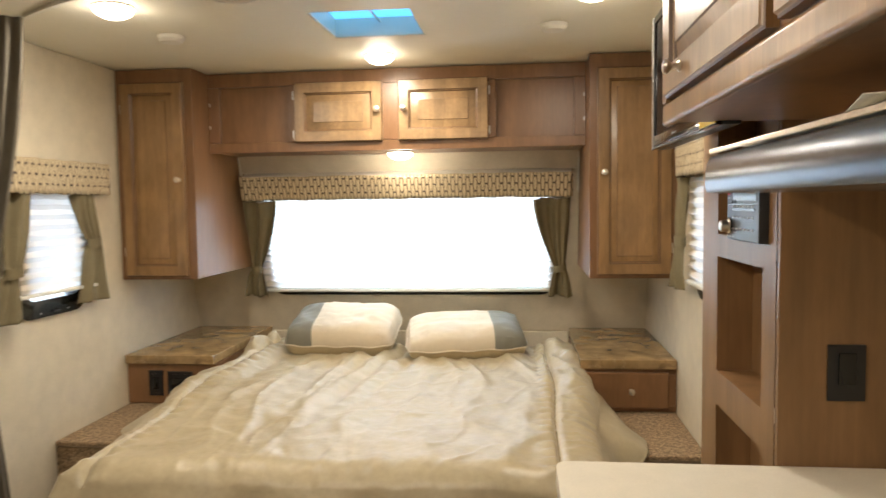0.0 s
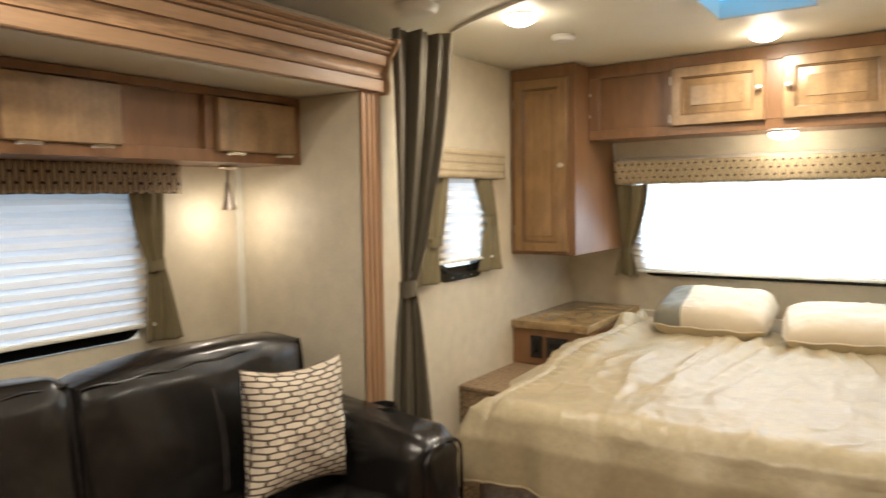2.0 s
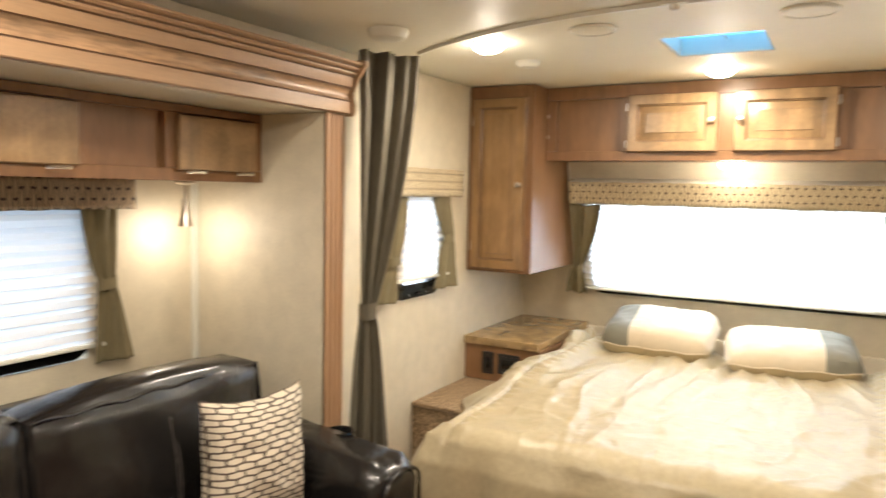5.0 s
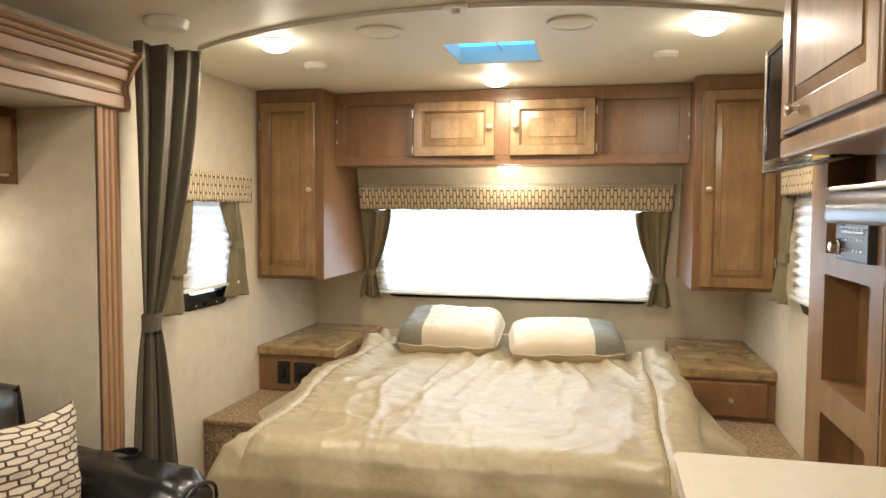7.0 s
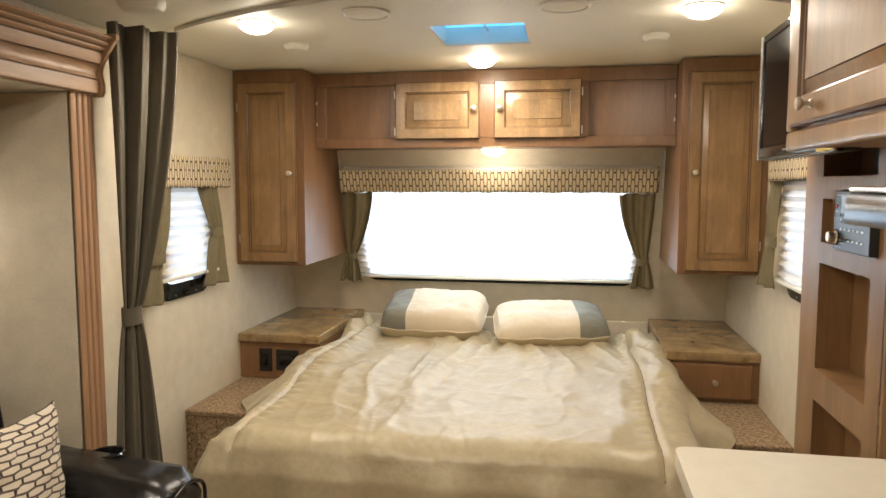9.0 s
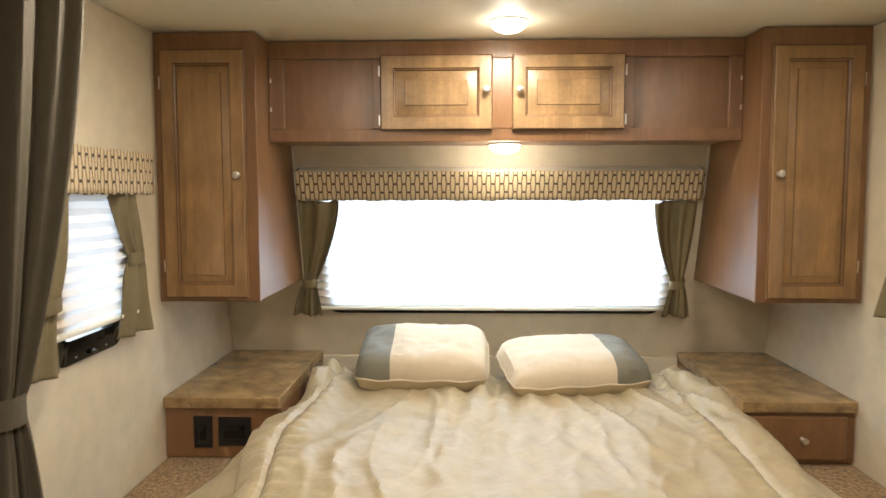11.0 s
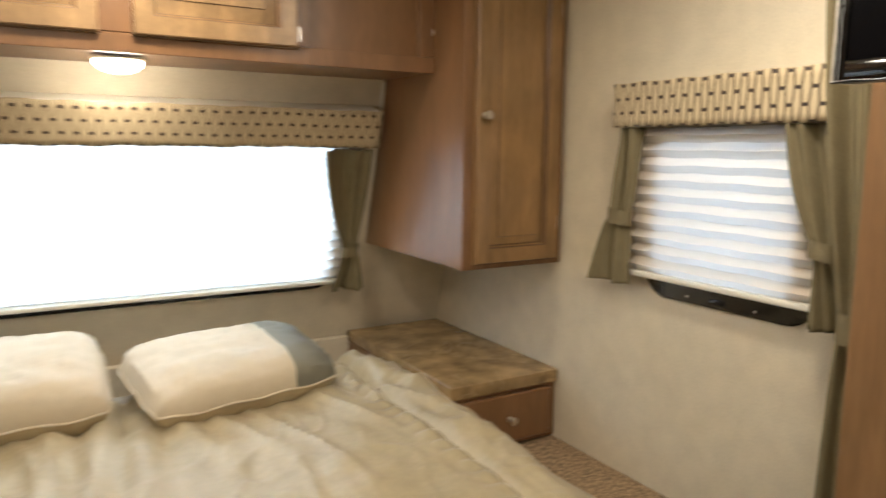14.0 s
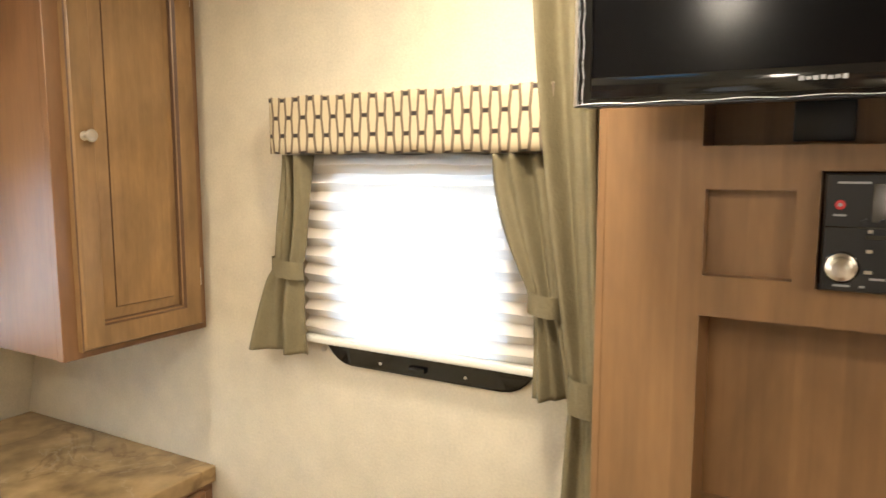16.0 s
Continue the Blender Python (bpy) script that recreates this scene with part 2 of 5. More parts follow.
def hex_cloth(name, base, line, cw, ch, axes):
    """Cloth printed with long staggered lozenges: base colour with darker outlines. axes: the object axes across and up."""
    m = bpy.data.materials.new(name)
    m.use_nodes = True
    n, l = m.node_tree.nodes, m.node_tree.links
    b = n["Principled BSDF"]
    b.inputs["Roughness"].default_value = 0.75
    tc, sep = n.new("ShaderNodeTexCoord"), n.new("ShaderNodeSeparateXYZ")
    l.new(tc.outputs["UV"], sep.inputs[0])

    def math(op, a, bb=None, c=None):
        q = n.new("ShaderNodeMath")
        q.operation = op
        for i, v in enumerate((a, bb, c)):
            if v is None:
                continue
            if isinstance(v, (int, float)):
                q.inputs[i].default_value = v
            else:
                l.new(v, q.inputs[i])
        return q.outputs[0]

    across, up = (1, 0) if axes == "turned" else (0, 1)
    u = math("DIVIDE", sep.outputs[across], cw)
    v = math("DIVIDE", sep.outputs[up], ch)
    col = math("FLOOR", u)
    odd = math("MULTIPLY", math("MODULO", math("ABSOLUTE", col), 2.0), 0.5)
    fu = math("ABSOLUTE", math("SUBTRACT", math("FRACT", u), 0.5))
    fv = math("ABSOLUTE", math("SUBTRACT", math("FRACT", math("ADD", v, odd)), 0.5))
    # half width narrows towards both ends of each lozenge
    wid = math("SUBTRACT", 0.43, math("MULTIPLY", fv, 0.34))
    inside = math("MULTIPLY", math("LESS_THAN", fu, wid), math("LESS_THAN", fv, 0.44))
    joint = math("MULTIPLY", math("LESS_THAN", fu, 0.30), math("GREATER_THAN", fv, 0.455))
    mix = n.new("ShaderNodeMix")
    mix.data_type = "RGBA"
    mix.inputs[6].default_value, mix.inputs[7].default_value = (*line, 1), (*base, 1)
    l.new(inside, mix.inputs[0])
    mix2 = n.new("ShaderNodeMix")
    mix2.data_type = "RGBA"
    mix2.inputs[7].default_value = (0.03, 0.02, 0.015, 1)
    l.new(joint, mix2.inputs[0])
    l.new(mix.outputs[2], mix2.inputs[6])
    mix = mix2
    noi = n.new("ShaderNodeTexNoise")
    noi.inputs["Scale"].default_value = 400
    mr = n.new("ShaderNodeMapRange")
    mr.inputs["To Min"].default_value, mr.inputs["To Max"].default_value = 0.85, 1.15
    sc = n.new("ShaderNodeVectorMath")
    sc.operation = "SCALE"
    l.new(noi.outputs[0], mr.inputs["Value"])
    l.new(mix.outputs[2], sc.inputs[0])
    l.new(mr.outputs[0], sc.inputs["Scale"])
    l.new(sc.outputs[0], b.inputs["Base Color"])
    return m


M_HEXV = hex_cloth("valance_print", (0.54, 0.44, 0.28), (0.16, 0.115, 0.07), 0.0175, 0.068, "")
M_HEXV2 = hex_cloth("valance_print_dark", (0.40, 0.30, 0.19), (0.045, 0.028, 0.024), 0.0175, 0.066, "")
M_HEXP = hex_cloth("cushion_print", (0.60, 0.53, 0.42), (0.085, 0.062, 0.05), 0.0178, 0.062, "turned")


# ---- builders ----
def thing(name, loc, label, category, group="", kind=""):
    ob = new(name)
    ob.location = loc
    ob.empty_display_size = 0.1
    return tagged(ob, label, category, group, kind)


def root_of(ob):
    while ob.parent:
        ob = ob.parent
    return ob


def to_mesh(name, bm, material, smooth=True):
    me = bpy.data.meshes.new(name)
    bmesh.ops.recalc_face_normals(bm, faces=bm.faces)
    bm.to_mesh(me)
    bm.free()
    for m in material if isinstance(material, (list, tuple)) else [material]:
        me.materials.append(m)
    if smooth:
        for p in me.polygons:
            p.use_smooth = True
        me.set_sharp_from_angle(angle=radians(35))
    return me


def part(name, bm, material, parent=None, label="", category="", kind=""):
    """One mesh object in world coordinates, under its thing."""
    if parent is not None:
        base = root_of(parent).location
        bmesh.ops.translate(bm, verts=bm.verts, vec=-base)
    ob = new(name, to_mesh(name, bm, material))
    if parent is not None:
        ob.parent = parent
    return tagged(ob, label, category, "", kind)


def box(bm, x0, x1, y0, y1, z0, z1, bev=0.0, seg=2):
    r = bmesh.ops.create_cube(bm, size=1)
    vs = r["verts"]
    for v in vs:
        v.co = Vector(((x0 + x1) / 2 + v.co.x * (x1 - x0), (y0 + y1) / 2 + v.co.y * (y1 - y0), (z0 + z1) / 2 + v.co.z * (z1 - z0)))
    if bev:
        es = list({e for v in vs for e in v.link_edges})
        bmesh.ops.bevel(bm, geom=es, offset=bev, segments=seg, affect="EDGES", profile=0.6)
    return bm


def boxm(x0, x1, y0, y1, z0, z1, bev=0.0, seg=2):
    return box(bmesh.new(), x0, x1, y0, y1, z0, z1, bev, seg)


def struct(name, bm, material, label="", category=""):
    return part(name, bm, material, None, label, category, "structure")


class Plane:
    """A local frame on a face: u across, v up, w outwards."""

    def __init__(self, o, u, w, v=(0, 0, 1)):
        self.o, self.u, self.v, self.w = Vector(o), Vector(u), Vector(v), Vector(w)

    def __call__(self, a, b, c):
        return self.o + self.u * a + self.v * b + self.w * c


def rings(bm, pl, u0, u1, v0, v1, prof, close=True, dark=()):
    """Concentric rectangles lofted: prof lists (inset, height). dark: the rings that take the second material."""
    prev = None
    for k, (ins, hgt) in enumerate(prof):
        a, b, c, d = u0 + ins, u1 - ins, v0 + ins, v1 - ins
        cur = [bm.verts.new(pl(*p)) for p in ((a, c, hgt), (b, c, hgt), (b, d, hgt), (a, d, hgt))]
        if prev:
            for i in range(4):
                bm.faces.new((prev[i], prev[(i + 1) % 4], cur[(i + 1) % 4], cur[i])).material_index = 1 if k in dark else 0
        prev = cur
    if close:
        bm.faces.new(prev)
    return bm


RAISED = lambda r, slope=0.031: [(0, 0), (0, 0.014), (0.003, 0.0155), (0.0055, 0.020), (r, 0.020), (r + 0.003, 0.0135), (r + 0.006, 0.012), (r + 0.009, 0.006), (r + slope, 0.0135), (r + slope + 0.0015, 0.0165)]
GROOVE = (2, 5, 7, 9)



def lathe(bm, c, axis, prof, n=20):
    """Turned solid: prof lists (radius, height along the axis)."""
    axis = Vector(axis).normalized()
    q = axis.to_track_quat("Z", "Y")
    prev = None
    for r, h in prof:
        cur = [bm.verts.new(Vector(c) + q @ Vector((max(r, 1e-4) * math.cos(2 * math.pi * k / n), max(r, 1e-4) * math.sin(2 * math.pi * k / n), h))) for k in range(n)]
        if prev:
            for i in range(n):
                bm.faces.new((prev[i], prev[(i + 1) % n], cur[(i + 1) % n], cur[i]))
        else:
            bm.faces.new(cur)
        prev = cur
    bm.faces.new(prev)
    return bm


def tube(bm, pts, r, n=8):
    prev = None
    for i, p in enumerate(pts):
        p = Vector(p)
        d = (Vector(pts[min(i + 1, len(pts) - 1)]) - Vector(pts[max(i - 1, 0)])).normalized()
        q = d.to_track_quat("Z", "Y")
        cur = [bm.verts.new(p + q @ Vector((r * math.cos(2 * math.pi * k / n), r * math.sin(2 * math.pi * k / n), 0))) for k in range(n)]
        if prev:
            for k in range(n):
                bm.faces.new((prev[k], prev[(k + 1) % n], cur[(k + 1) % n], cur[k]))
        else:
            bm.faces.new(cur)
        prev = cur
    bm.faces.new(prev)
    return bm


def knob(parent, pl, u, v):
    bm = lathe(bmesh.new(), pl(u, v, 0), pl.w, [(0.009, 0), (0.009, 0.003), (0.005, 0.006), (0.0045, 0.014), (0.010, 0.019), (0.0125, 0.023), (0.0105, 0.027), (0.004, 0.029)], 16)
    part("knob", bm, M_NICKEL, parent, "brushed nickel knob")


def grid(bm, fn, nu, nv, uvs=None):
    """Sheet of nu by nv cells from fn(s, t), both 0 to 1."""
    uvl = bm.loops.layers.uv.verify() if uvs else None
    vs = [[bm.verts.new(fn(i / nu, j / nv)) for i in range(nu + 1)] for j in range(nv + 1)]
    for j in range(nv):
        for i in range(nu):
            f = bm.faces.new((vs[j][i], vs[j][i + 1], vs[j + 1][i + 1], vs[j + 1][i]))
            if uvs:
                for lp, (a, b) in zip(f.loops, ((i, j), (i + 1, j), (i + 1, j + 1), (i, j + 1))):
                    lp[uvl].uv = (a / nu * uvs[0], b / nv * uvs[1])
    return vs


def sheet(name, fn, nu, nv, material, parent, thick=0.0015, uvs=None, label=""):
    bm = bmesh.new()
    grid(bm, fn, nu, nv, uvs)
    ob = part(name, bm, material, parent, label)
    m = ob.modifiers.new("thickness", "SOLIDIFY")
    m.thickness, m.offset = thick, 0
    return ob


# ---- structure ----
LX, RX, CZ = -1.73, 0.62, 2.0
RN = 0.70                                # the wall behind the kitchen stands further out
SY, SX, SZ = 3.455, -2.22, 1.742          # slide: end wall, back wall, ceiling
def rear_y(z):
    return 5.475 - (z - 0.77) * 0.30


def wall_with_hole(name, pl, u0, u1, v0, v1, hole, thick, material, label):
    """A slab of wall with one opening through it."""
    a, b, c, d = hole
    bm = bmesh.new()
    outer = [(u0, v0), (u1, v0), (u1, v1), (u0, v1)]
    inner = [(a, c), (b, c), (b, d), (a, d)]
    o1 = [bm.verts.new(pl(*p, 0)) for p in outer]
    i1 = [bm.verts.new(pl(*p, 0)) for p in inner]
    o2 = [bm.verts.new(pl(*p, -thick)) for p in outer]
    i2 = [bm.verts.new(pl(*p, -thick)) for p in inner]
    for k in range(4):
        m = (k + 1) % 4
        bm.faces.new((o1[k], o1[m], i1[m], i1[k]))
        bm.faces.new((o2[k], i2[k], i2[m], o2[m]))
        bm.faces.new((i1[k], i1[m], i2[m], i2[k]))
        bm.faces.new((o1[k], o2[k], o2[m], o1[m]))
    return struct(name, bm, material, label, "wall")


WL = Plane((LX, 0, 0), (0, 1, 0), (1, 0, 0))
WR = Plane((RX, 0, 0), (0, 1, 0), (-1, 0, 0))
nrm = Vector((0, -1, -0.30)).normalized()
upv = Vector((0, -0.30, 1)).normalized()
WB = Plane((0, rear_y(0.77), 0.77), (1, 0, 0), nrm, upv)
WS = Plane((SX, 0, 0), (0, 1, 0), (1, 0, 0))
K = math.sqrt(1 + 0.30 ** 2)
def bz(z):
    """Height z on the slanted wall as its v."""
    return (z - 0.77) * K


struct("floor", boxm(-2.4, 0.8, -0.6, 5.9, -0.05, 0), M_FLOOR, "dark reddish-brown wood-look vinyl floor", "floor")
# ceiling with the roof vent's opening
PC = Plane((0, 0, CZ), (1, 0, 0), (0, 0, -1), (0, 1, 0))
SKX0, SKX1, SKY0, SKY1 = -0.655, -0.33, 3.98, 4.32
ceil = wall_with_hole("ceiling", PC, LX - 0.06, RN + 0.06, -0.56, 5.7, (SKX0, SKX1, SKY0, SKY1), 0.05, M_CEIL, "cream vinyl ceiling with a roof vent opening")
ceil["category"] = "ceiling"
wall_with_hole("wall_left", WL, SY + 0.035, 5.75, 0.004, CZ - 0.003, (4.10, 4.40, 1.08, 1.46), 0.05, M_WALL, "pale beige textured vinyl wall beside the bed")
struct("wall_left_near", boxm(LX - 0.05, LX, -0.5, 0.95, 0.004, CZ - 0.003), M_WALL, "unseen beige wall added to close the room beyond the slide", "wall")
wall_with_hole("wall_right", WR, 3.20, 5.75, 0.004, CZ - 0.003, (3.96, 4.34, 1.125, 1.46), 0.05, M_WALL, "pale beige textured vinyl wall beside the bed")
wall_with_hole("wall_rear", WB, LX + 0.001, RX - 0.001, -0.85, bz(1.99), (-1.27, 0.13, bz(1.0), bz(1.46)), 0.05, M_WALL, "beige vinyl front wall leaning inwards over the bed")
struct("wall_right_near", boxm(RN, RN + 0.05, -0.5, 3.25, 0.004, CZ - 0.003), M_WALL, "unseen beige wall added to close the room behind the kitchen", "wall")
# Added, never in view: shuts the room off behind the camera.
struct("closing_wall_back", boxm(LX - 0.05, RN + 0.05, -0.56, -0.503, 0.004, CZ - 0.003), M_WALL, "unseen beige wall added to close the room", "wall")
# slide-out room
wall_with_hole("slide_wall", WS, 0.95, SY, 0.30, SZ, (1.3, 3.0, 0.92, 1.42), 0.05, M_WALL, "beige vinyl back wall of the slide-out")
struct("slide_end_wall", boxm(SX - 0.05, -1.605, SY, SY + 0.03, 0.1, SZ), M_WALL, "beige vinyl end wall of the slide-out", "wall")
struct("slide_end_wall", boxm(SX - 0.05, -1.605, 0.92, 0.95, 0.1, SZ), M_WALL, "beige vinyl end wall of the slide-out", "wall")
struct("slide_ceiling", boxm(SX - 0.05, -1.605, 0.92, SY + 0.03, SZ + 0.002, SZ + 0.03), M_CEIL, "cream ceiling of the slide-out", "ceiling")
struct("slide_floor", boxm(SX - 0.05, -1.60, 0.95, SY, 0.06, 0.10), M_FLOOR, "raised vinyl floor of the slide-out", "floor")
struct("wall_over_slide", boxm(LX - 0.05, LX, 0.95, SY + 0.033, SZ + 0.034, CZ - 0.003), M_WALL, "beige wall above the slide-out", "wall")

# crown moulding and fluted casing of the slide-out
tr = thing("slide_trim", (-1.6, SY, 0), "light maple crown moulding and fluted casing round the slide-out", "trim", kind="structure")
prof = [(-1.60, 1.745), (-1.580, 1.745), (-1.577, 1.748), (-1.577, 1.785), (-1.583, 1.786), (-1.583, 1.789), (-1.577, 1.790), (-1.583, 1.800), (-1.585, 1.812), (-1.580, 1.824), (-1.572, 1.830), (-1.580, 1.831), (-1.580, 1.8335), (-1.569, 1.8345), (-1.564, 1.850), (-1.562, 1.866), (-1.568, 1.867), (-1.568, 1.8695), (-1.556, 1.8705), (-1.550, 1.876), (-1.551, 1.882), (-1.557, 1.8835), (-1.557, 1.8855), (-1.545, 1.8865), (-1.539, 1.892), (-1.540, 1.897), (-1.546, 1.8985), (-1.546, 1.9005), (-1.533, 1.902), (-1.527, 1.907), (-1.528, 1.913), (-1.533, 1.915), (-1.60, 1.915)]
bm = bmesh.new()
ra = [bm.verts.new((x, 0.6, z)) for x, z in prof]
rb = [bm.verts.new((x, 3.555, z)) for x, z in prof]
for i in range(len(prof)):
    j = (i + 1) % len(prof)
    f = bm.faces.new((ra[i], ra[j], rb[j], rb[i]))
    f.material_index = 1 if i in (4, 11, 16, 21, 26) else 2 if i in (6, 7, 8, 9) else 0
bm.faces.new(ra)
bm.faces.new(rb)
part("crown_moulding", bm, [M_WOODL, M_WOODG, M_WOODS], tr)
bm = bmesh.new()
cap = [(-1.60, 1.738), (-1.574, 1.738), (-1.566, 1.752), (-1.565, 1.775), (-1.572, 1.800), (-1.573, 1.815), (-1.562, 1.838), (-1.548, 1.862), (-1.536, 1.878), (-1.526, 1.893), (-1.514, 1.905), (-1.513, 1.918), (-1.524, 1.923), (-1.60, 1.923)]
ca_ = [[bm.verts.new((x, y, z)) for x, z in cap] for y in (3.5555, 3.569)]
for i in range(len(cap)):
    j = (i + 1) % len(cap)
    bm.faces.new((ca_[0][i], ca_[0][j], ca_[1][j], ca_[1][i]))
bm.faces.new(ca_[0])
bm.faces.new(ca_[1])
part("crown_end_cap", bm, M_WOODL, tr, "scroll-edged maple end cap")
part("crown_backing", boxm(-1.738, -1.602, 0.6, 3.54, 1.775, 1.90), M_WOOD, tr)
for y0, y1 in ((3.455, 3.555), (0.85, 0.95)):
    bm = bmesh.new()
    pts = []
    w = (y1 - y0) / 4
    for i in range(1, 4):
        g = y0 + i * w + 0.002
        pts += [(g - 0.0065, 0.0), (g - 0.003, -0.0025), (g - 0.0012, -0.006), (g + 0.0012, -0.006), (g + 0.003, -0.0025), (g + 0.0065, 0.0)]
    pts = [(y0, -0.012), (y0, -0.002), (y0 + 0.003, 0.0)] + pts + [(y1 - 0.003, 0.0), (y1, -0.002), (y1, -0.012)]
    lo = [bm.verts.new((-1.598 + h, y, 0.0)) for y, h in pts]
    hi = [bm.verts.new((-1.598 + h, y, 1.743)) for y, h in pts]
    for i in range(len(pts)):
        j = (i + 1) % len(pts)
        f = bm.faces.new((lo[i], lo[j], hi[j], hi[i]))
        f.material_index = 1 if pts[i][1] == -0.006 and pts[j][1] == -0.006 else 0
    part("fluted_casing", bm, [M_WOODC, M_WOODF], tr)
struct("slide_jamb", boxm(LX + 0.001, -1.612, SY + 0.033, 3.553, 0.0, 1.772), M_WALL, "beige wall return beside the slide-out", "wall")


# ---- windows ----
def window(name, pl, u0, u1, v0, v1, sh, fv, label, lip=(0.03, 0.03)):
    """Black framed window with a pleated shade. sh: shade's u0, u1, v0, v1. fv: the frame's lower edge."""
    w = thing(name, pl((u0 + u1) / 2, fv, 0), label, "window", kind="structure")
    bm = bmesh.new()
    a, b, c, d = u0 - lip[0], u1 + lip[1], fv, v1 + 0.03
    n = 6
    def loop(a, b, c, d, r, h):
        out = []
        for cx, cy, st in ((b - r, c + r, -90), (b - r, d - r, 0), (a + r, d - r, 90), (a + r, c + r, 180)):
            for k in range(n + 1):
                t = radians(st + 90 * k / n)
                out.append(bm.verts.new(pl(cx + r * math.cos(t), cy + r * math.sin(t), h)))
        return out
    ls = [loop(a, b, c, d, 0.07, 0.001), loop(a, b, c, d, 0.07, 0.010), loop(a + 0.004, b - 0.004, c + 0.004, d - 0.004, 0.068, 0.013), loop(u0 + 0.002, u1 - 0.002, v0 + 0.002, v1 - 0.002, 0.04, 0.013), loop(u0 + 0.002, u1 - 0.002, v0 + 0.002, v1 - 0.002, 0.04, -0.045)]
    for p, q in zip(ls, ls[1:]):
        for i in range(len(p)):
            j = (i + 1) % len(p)
            bm.faces.new((p[i], p[j], q[j], q[i]))
    part("window_frame", bm, M_GLOSS, w, "gloss black window frame")
    g = part("pane", rings(bmesh.new(), pl, u0 + 0.002, u1 - 0.002, v0 + 0.002, v1 - 0.002, [(0, -0.03), (0, -0.026)]), M_GLASS, w)
    g.visible_shadow = False
    part("latch", rings(bmesh.new(), pl, (u0 + u1) / 2 - 0.02, (u0 + u1) / 2 + 0.015, fv + 0.012, fv + 0.022, [(0, 0.012), (0, 0.020), (0.003, 0.022)]), M_GLOSS, w)
    for q in (0.30, 0.70):
        part("frame_screw", lathe(bmesh.new(), pl(a + (b - a) * q, fv + 0.016, 0.013), pl.w, [(0.003, 0), (0.003, 0.001), (0.0, 0.0015)], 10), M_NICKEL, w)
    s = thing("pleated_shade", pl((sh[0] + sh[1]) / 2, sh[2], 0.02), "cream pleated fabric shade lowered over a window", "window shade")
    np_ = int((sh[3] - sh[2]) / 0.035)
    bm = bmesh.new()
    rows = []
    for i in range(2 * np_ + 1):
        v = sh[2] + 0.012 + (sh[3] - sh[2] - 0.012) * i / (2 * np_)
        h = 0.020 + (0.017 if i % 2 else 0.0)
        dx = 0.0015 * math.sin(i * 1.7)
        rows.append([bm.verts.new(pl(sh[0] + dx + (sh[1] - sh[0]) * k / 24, v + 0.0012 * math.sin(k * 0.8 + i), h)) for k in range(25)])
    for p, q in zip(rows, rows[1:]):
        for k in range(24):
            bm.faces.new((p[k], p[k + 1], q[k + 1], q[k]))
    me = part("pleats", bm, M_SHADE, s)
    for p in me.data.polygons:
        p.use_smooth = False
    part("bottom_rail", rings(bmesh.new(), pl, sh[0] - 0.002, sh[1] + 0.002, sh[2], sh[2] + 0.013, [(0, 0.020), (0, 0.042), (0.003, 0.044)]), M_WHITE, s, "cream bottom rail")
    return w


M_GLASS = glassy("window_glass", (0.9, 0.95, 1.0))


def valance(pl, u0, u1, v0, v1, material, label, depth=0.07):
    t = thing("valance", pl((u0 + u1) / 2, v0, depth), label, "valance")
    wd, hg = u1 - u0, v1 - v0
    seed = u0 * 3.1
    def fn(s, q):
        w = depth + 0.004 * math.sin(s * wd * 40 + seed) * (1 - q) + 0.003 * math.sin(s * wd * 17 + seed)
        e = 0.0015 * math.sin(s * wd * 55)
        return pl(u0 + s * wd, v0 + q * hg + (e if q in (0, 1) else 0), w)
    sheet("valance_face", fn, 60, 6, material, t, 0.003, uvs=(wd, hg))
    for uu in (u0, u1):
        sheet("valance_return", lambda s, q, uu=uu: pl(uu, v0 + q * hg, 0.002 + s * (depth - 0.003)), 3, 3, material, t, 0.003, uvs=(depth, hg))
    part("valance_board", rings(bmesh.new(), pl, u0 + 0.004, u1 - 0.004, v1 - 0.014, v1 - 0.004, [(0, 0.002), (0, depth - 0.008)]), M_WHITE, t)
    return t


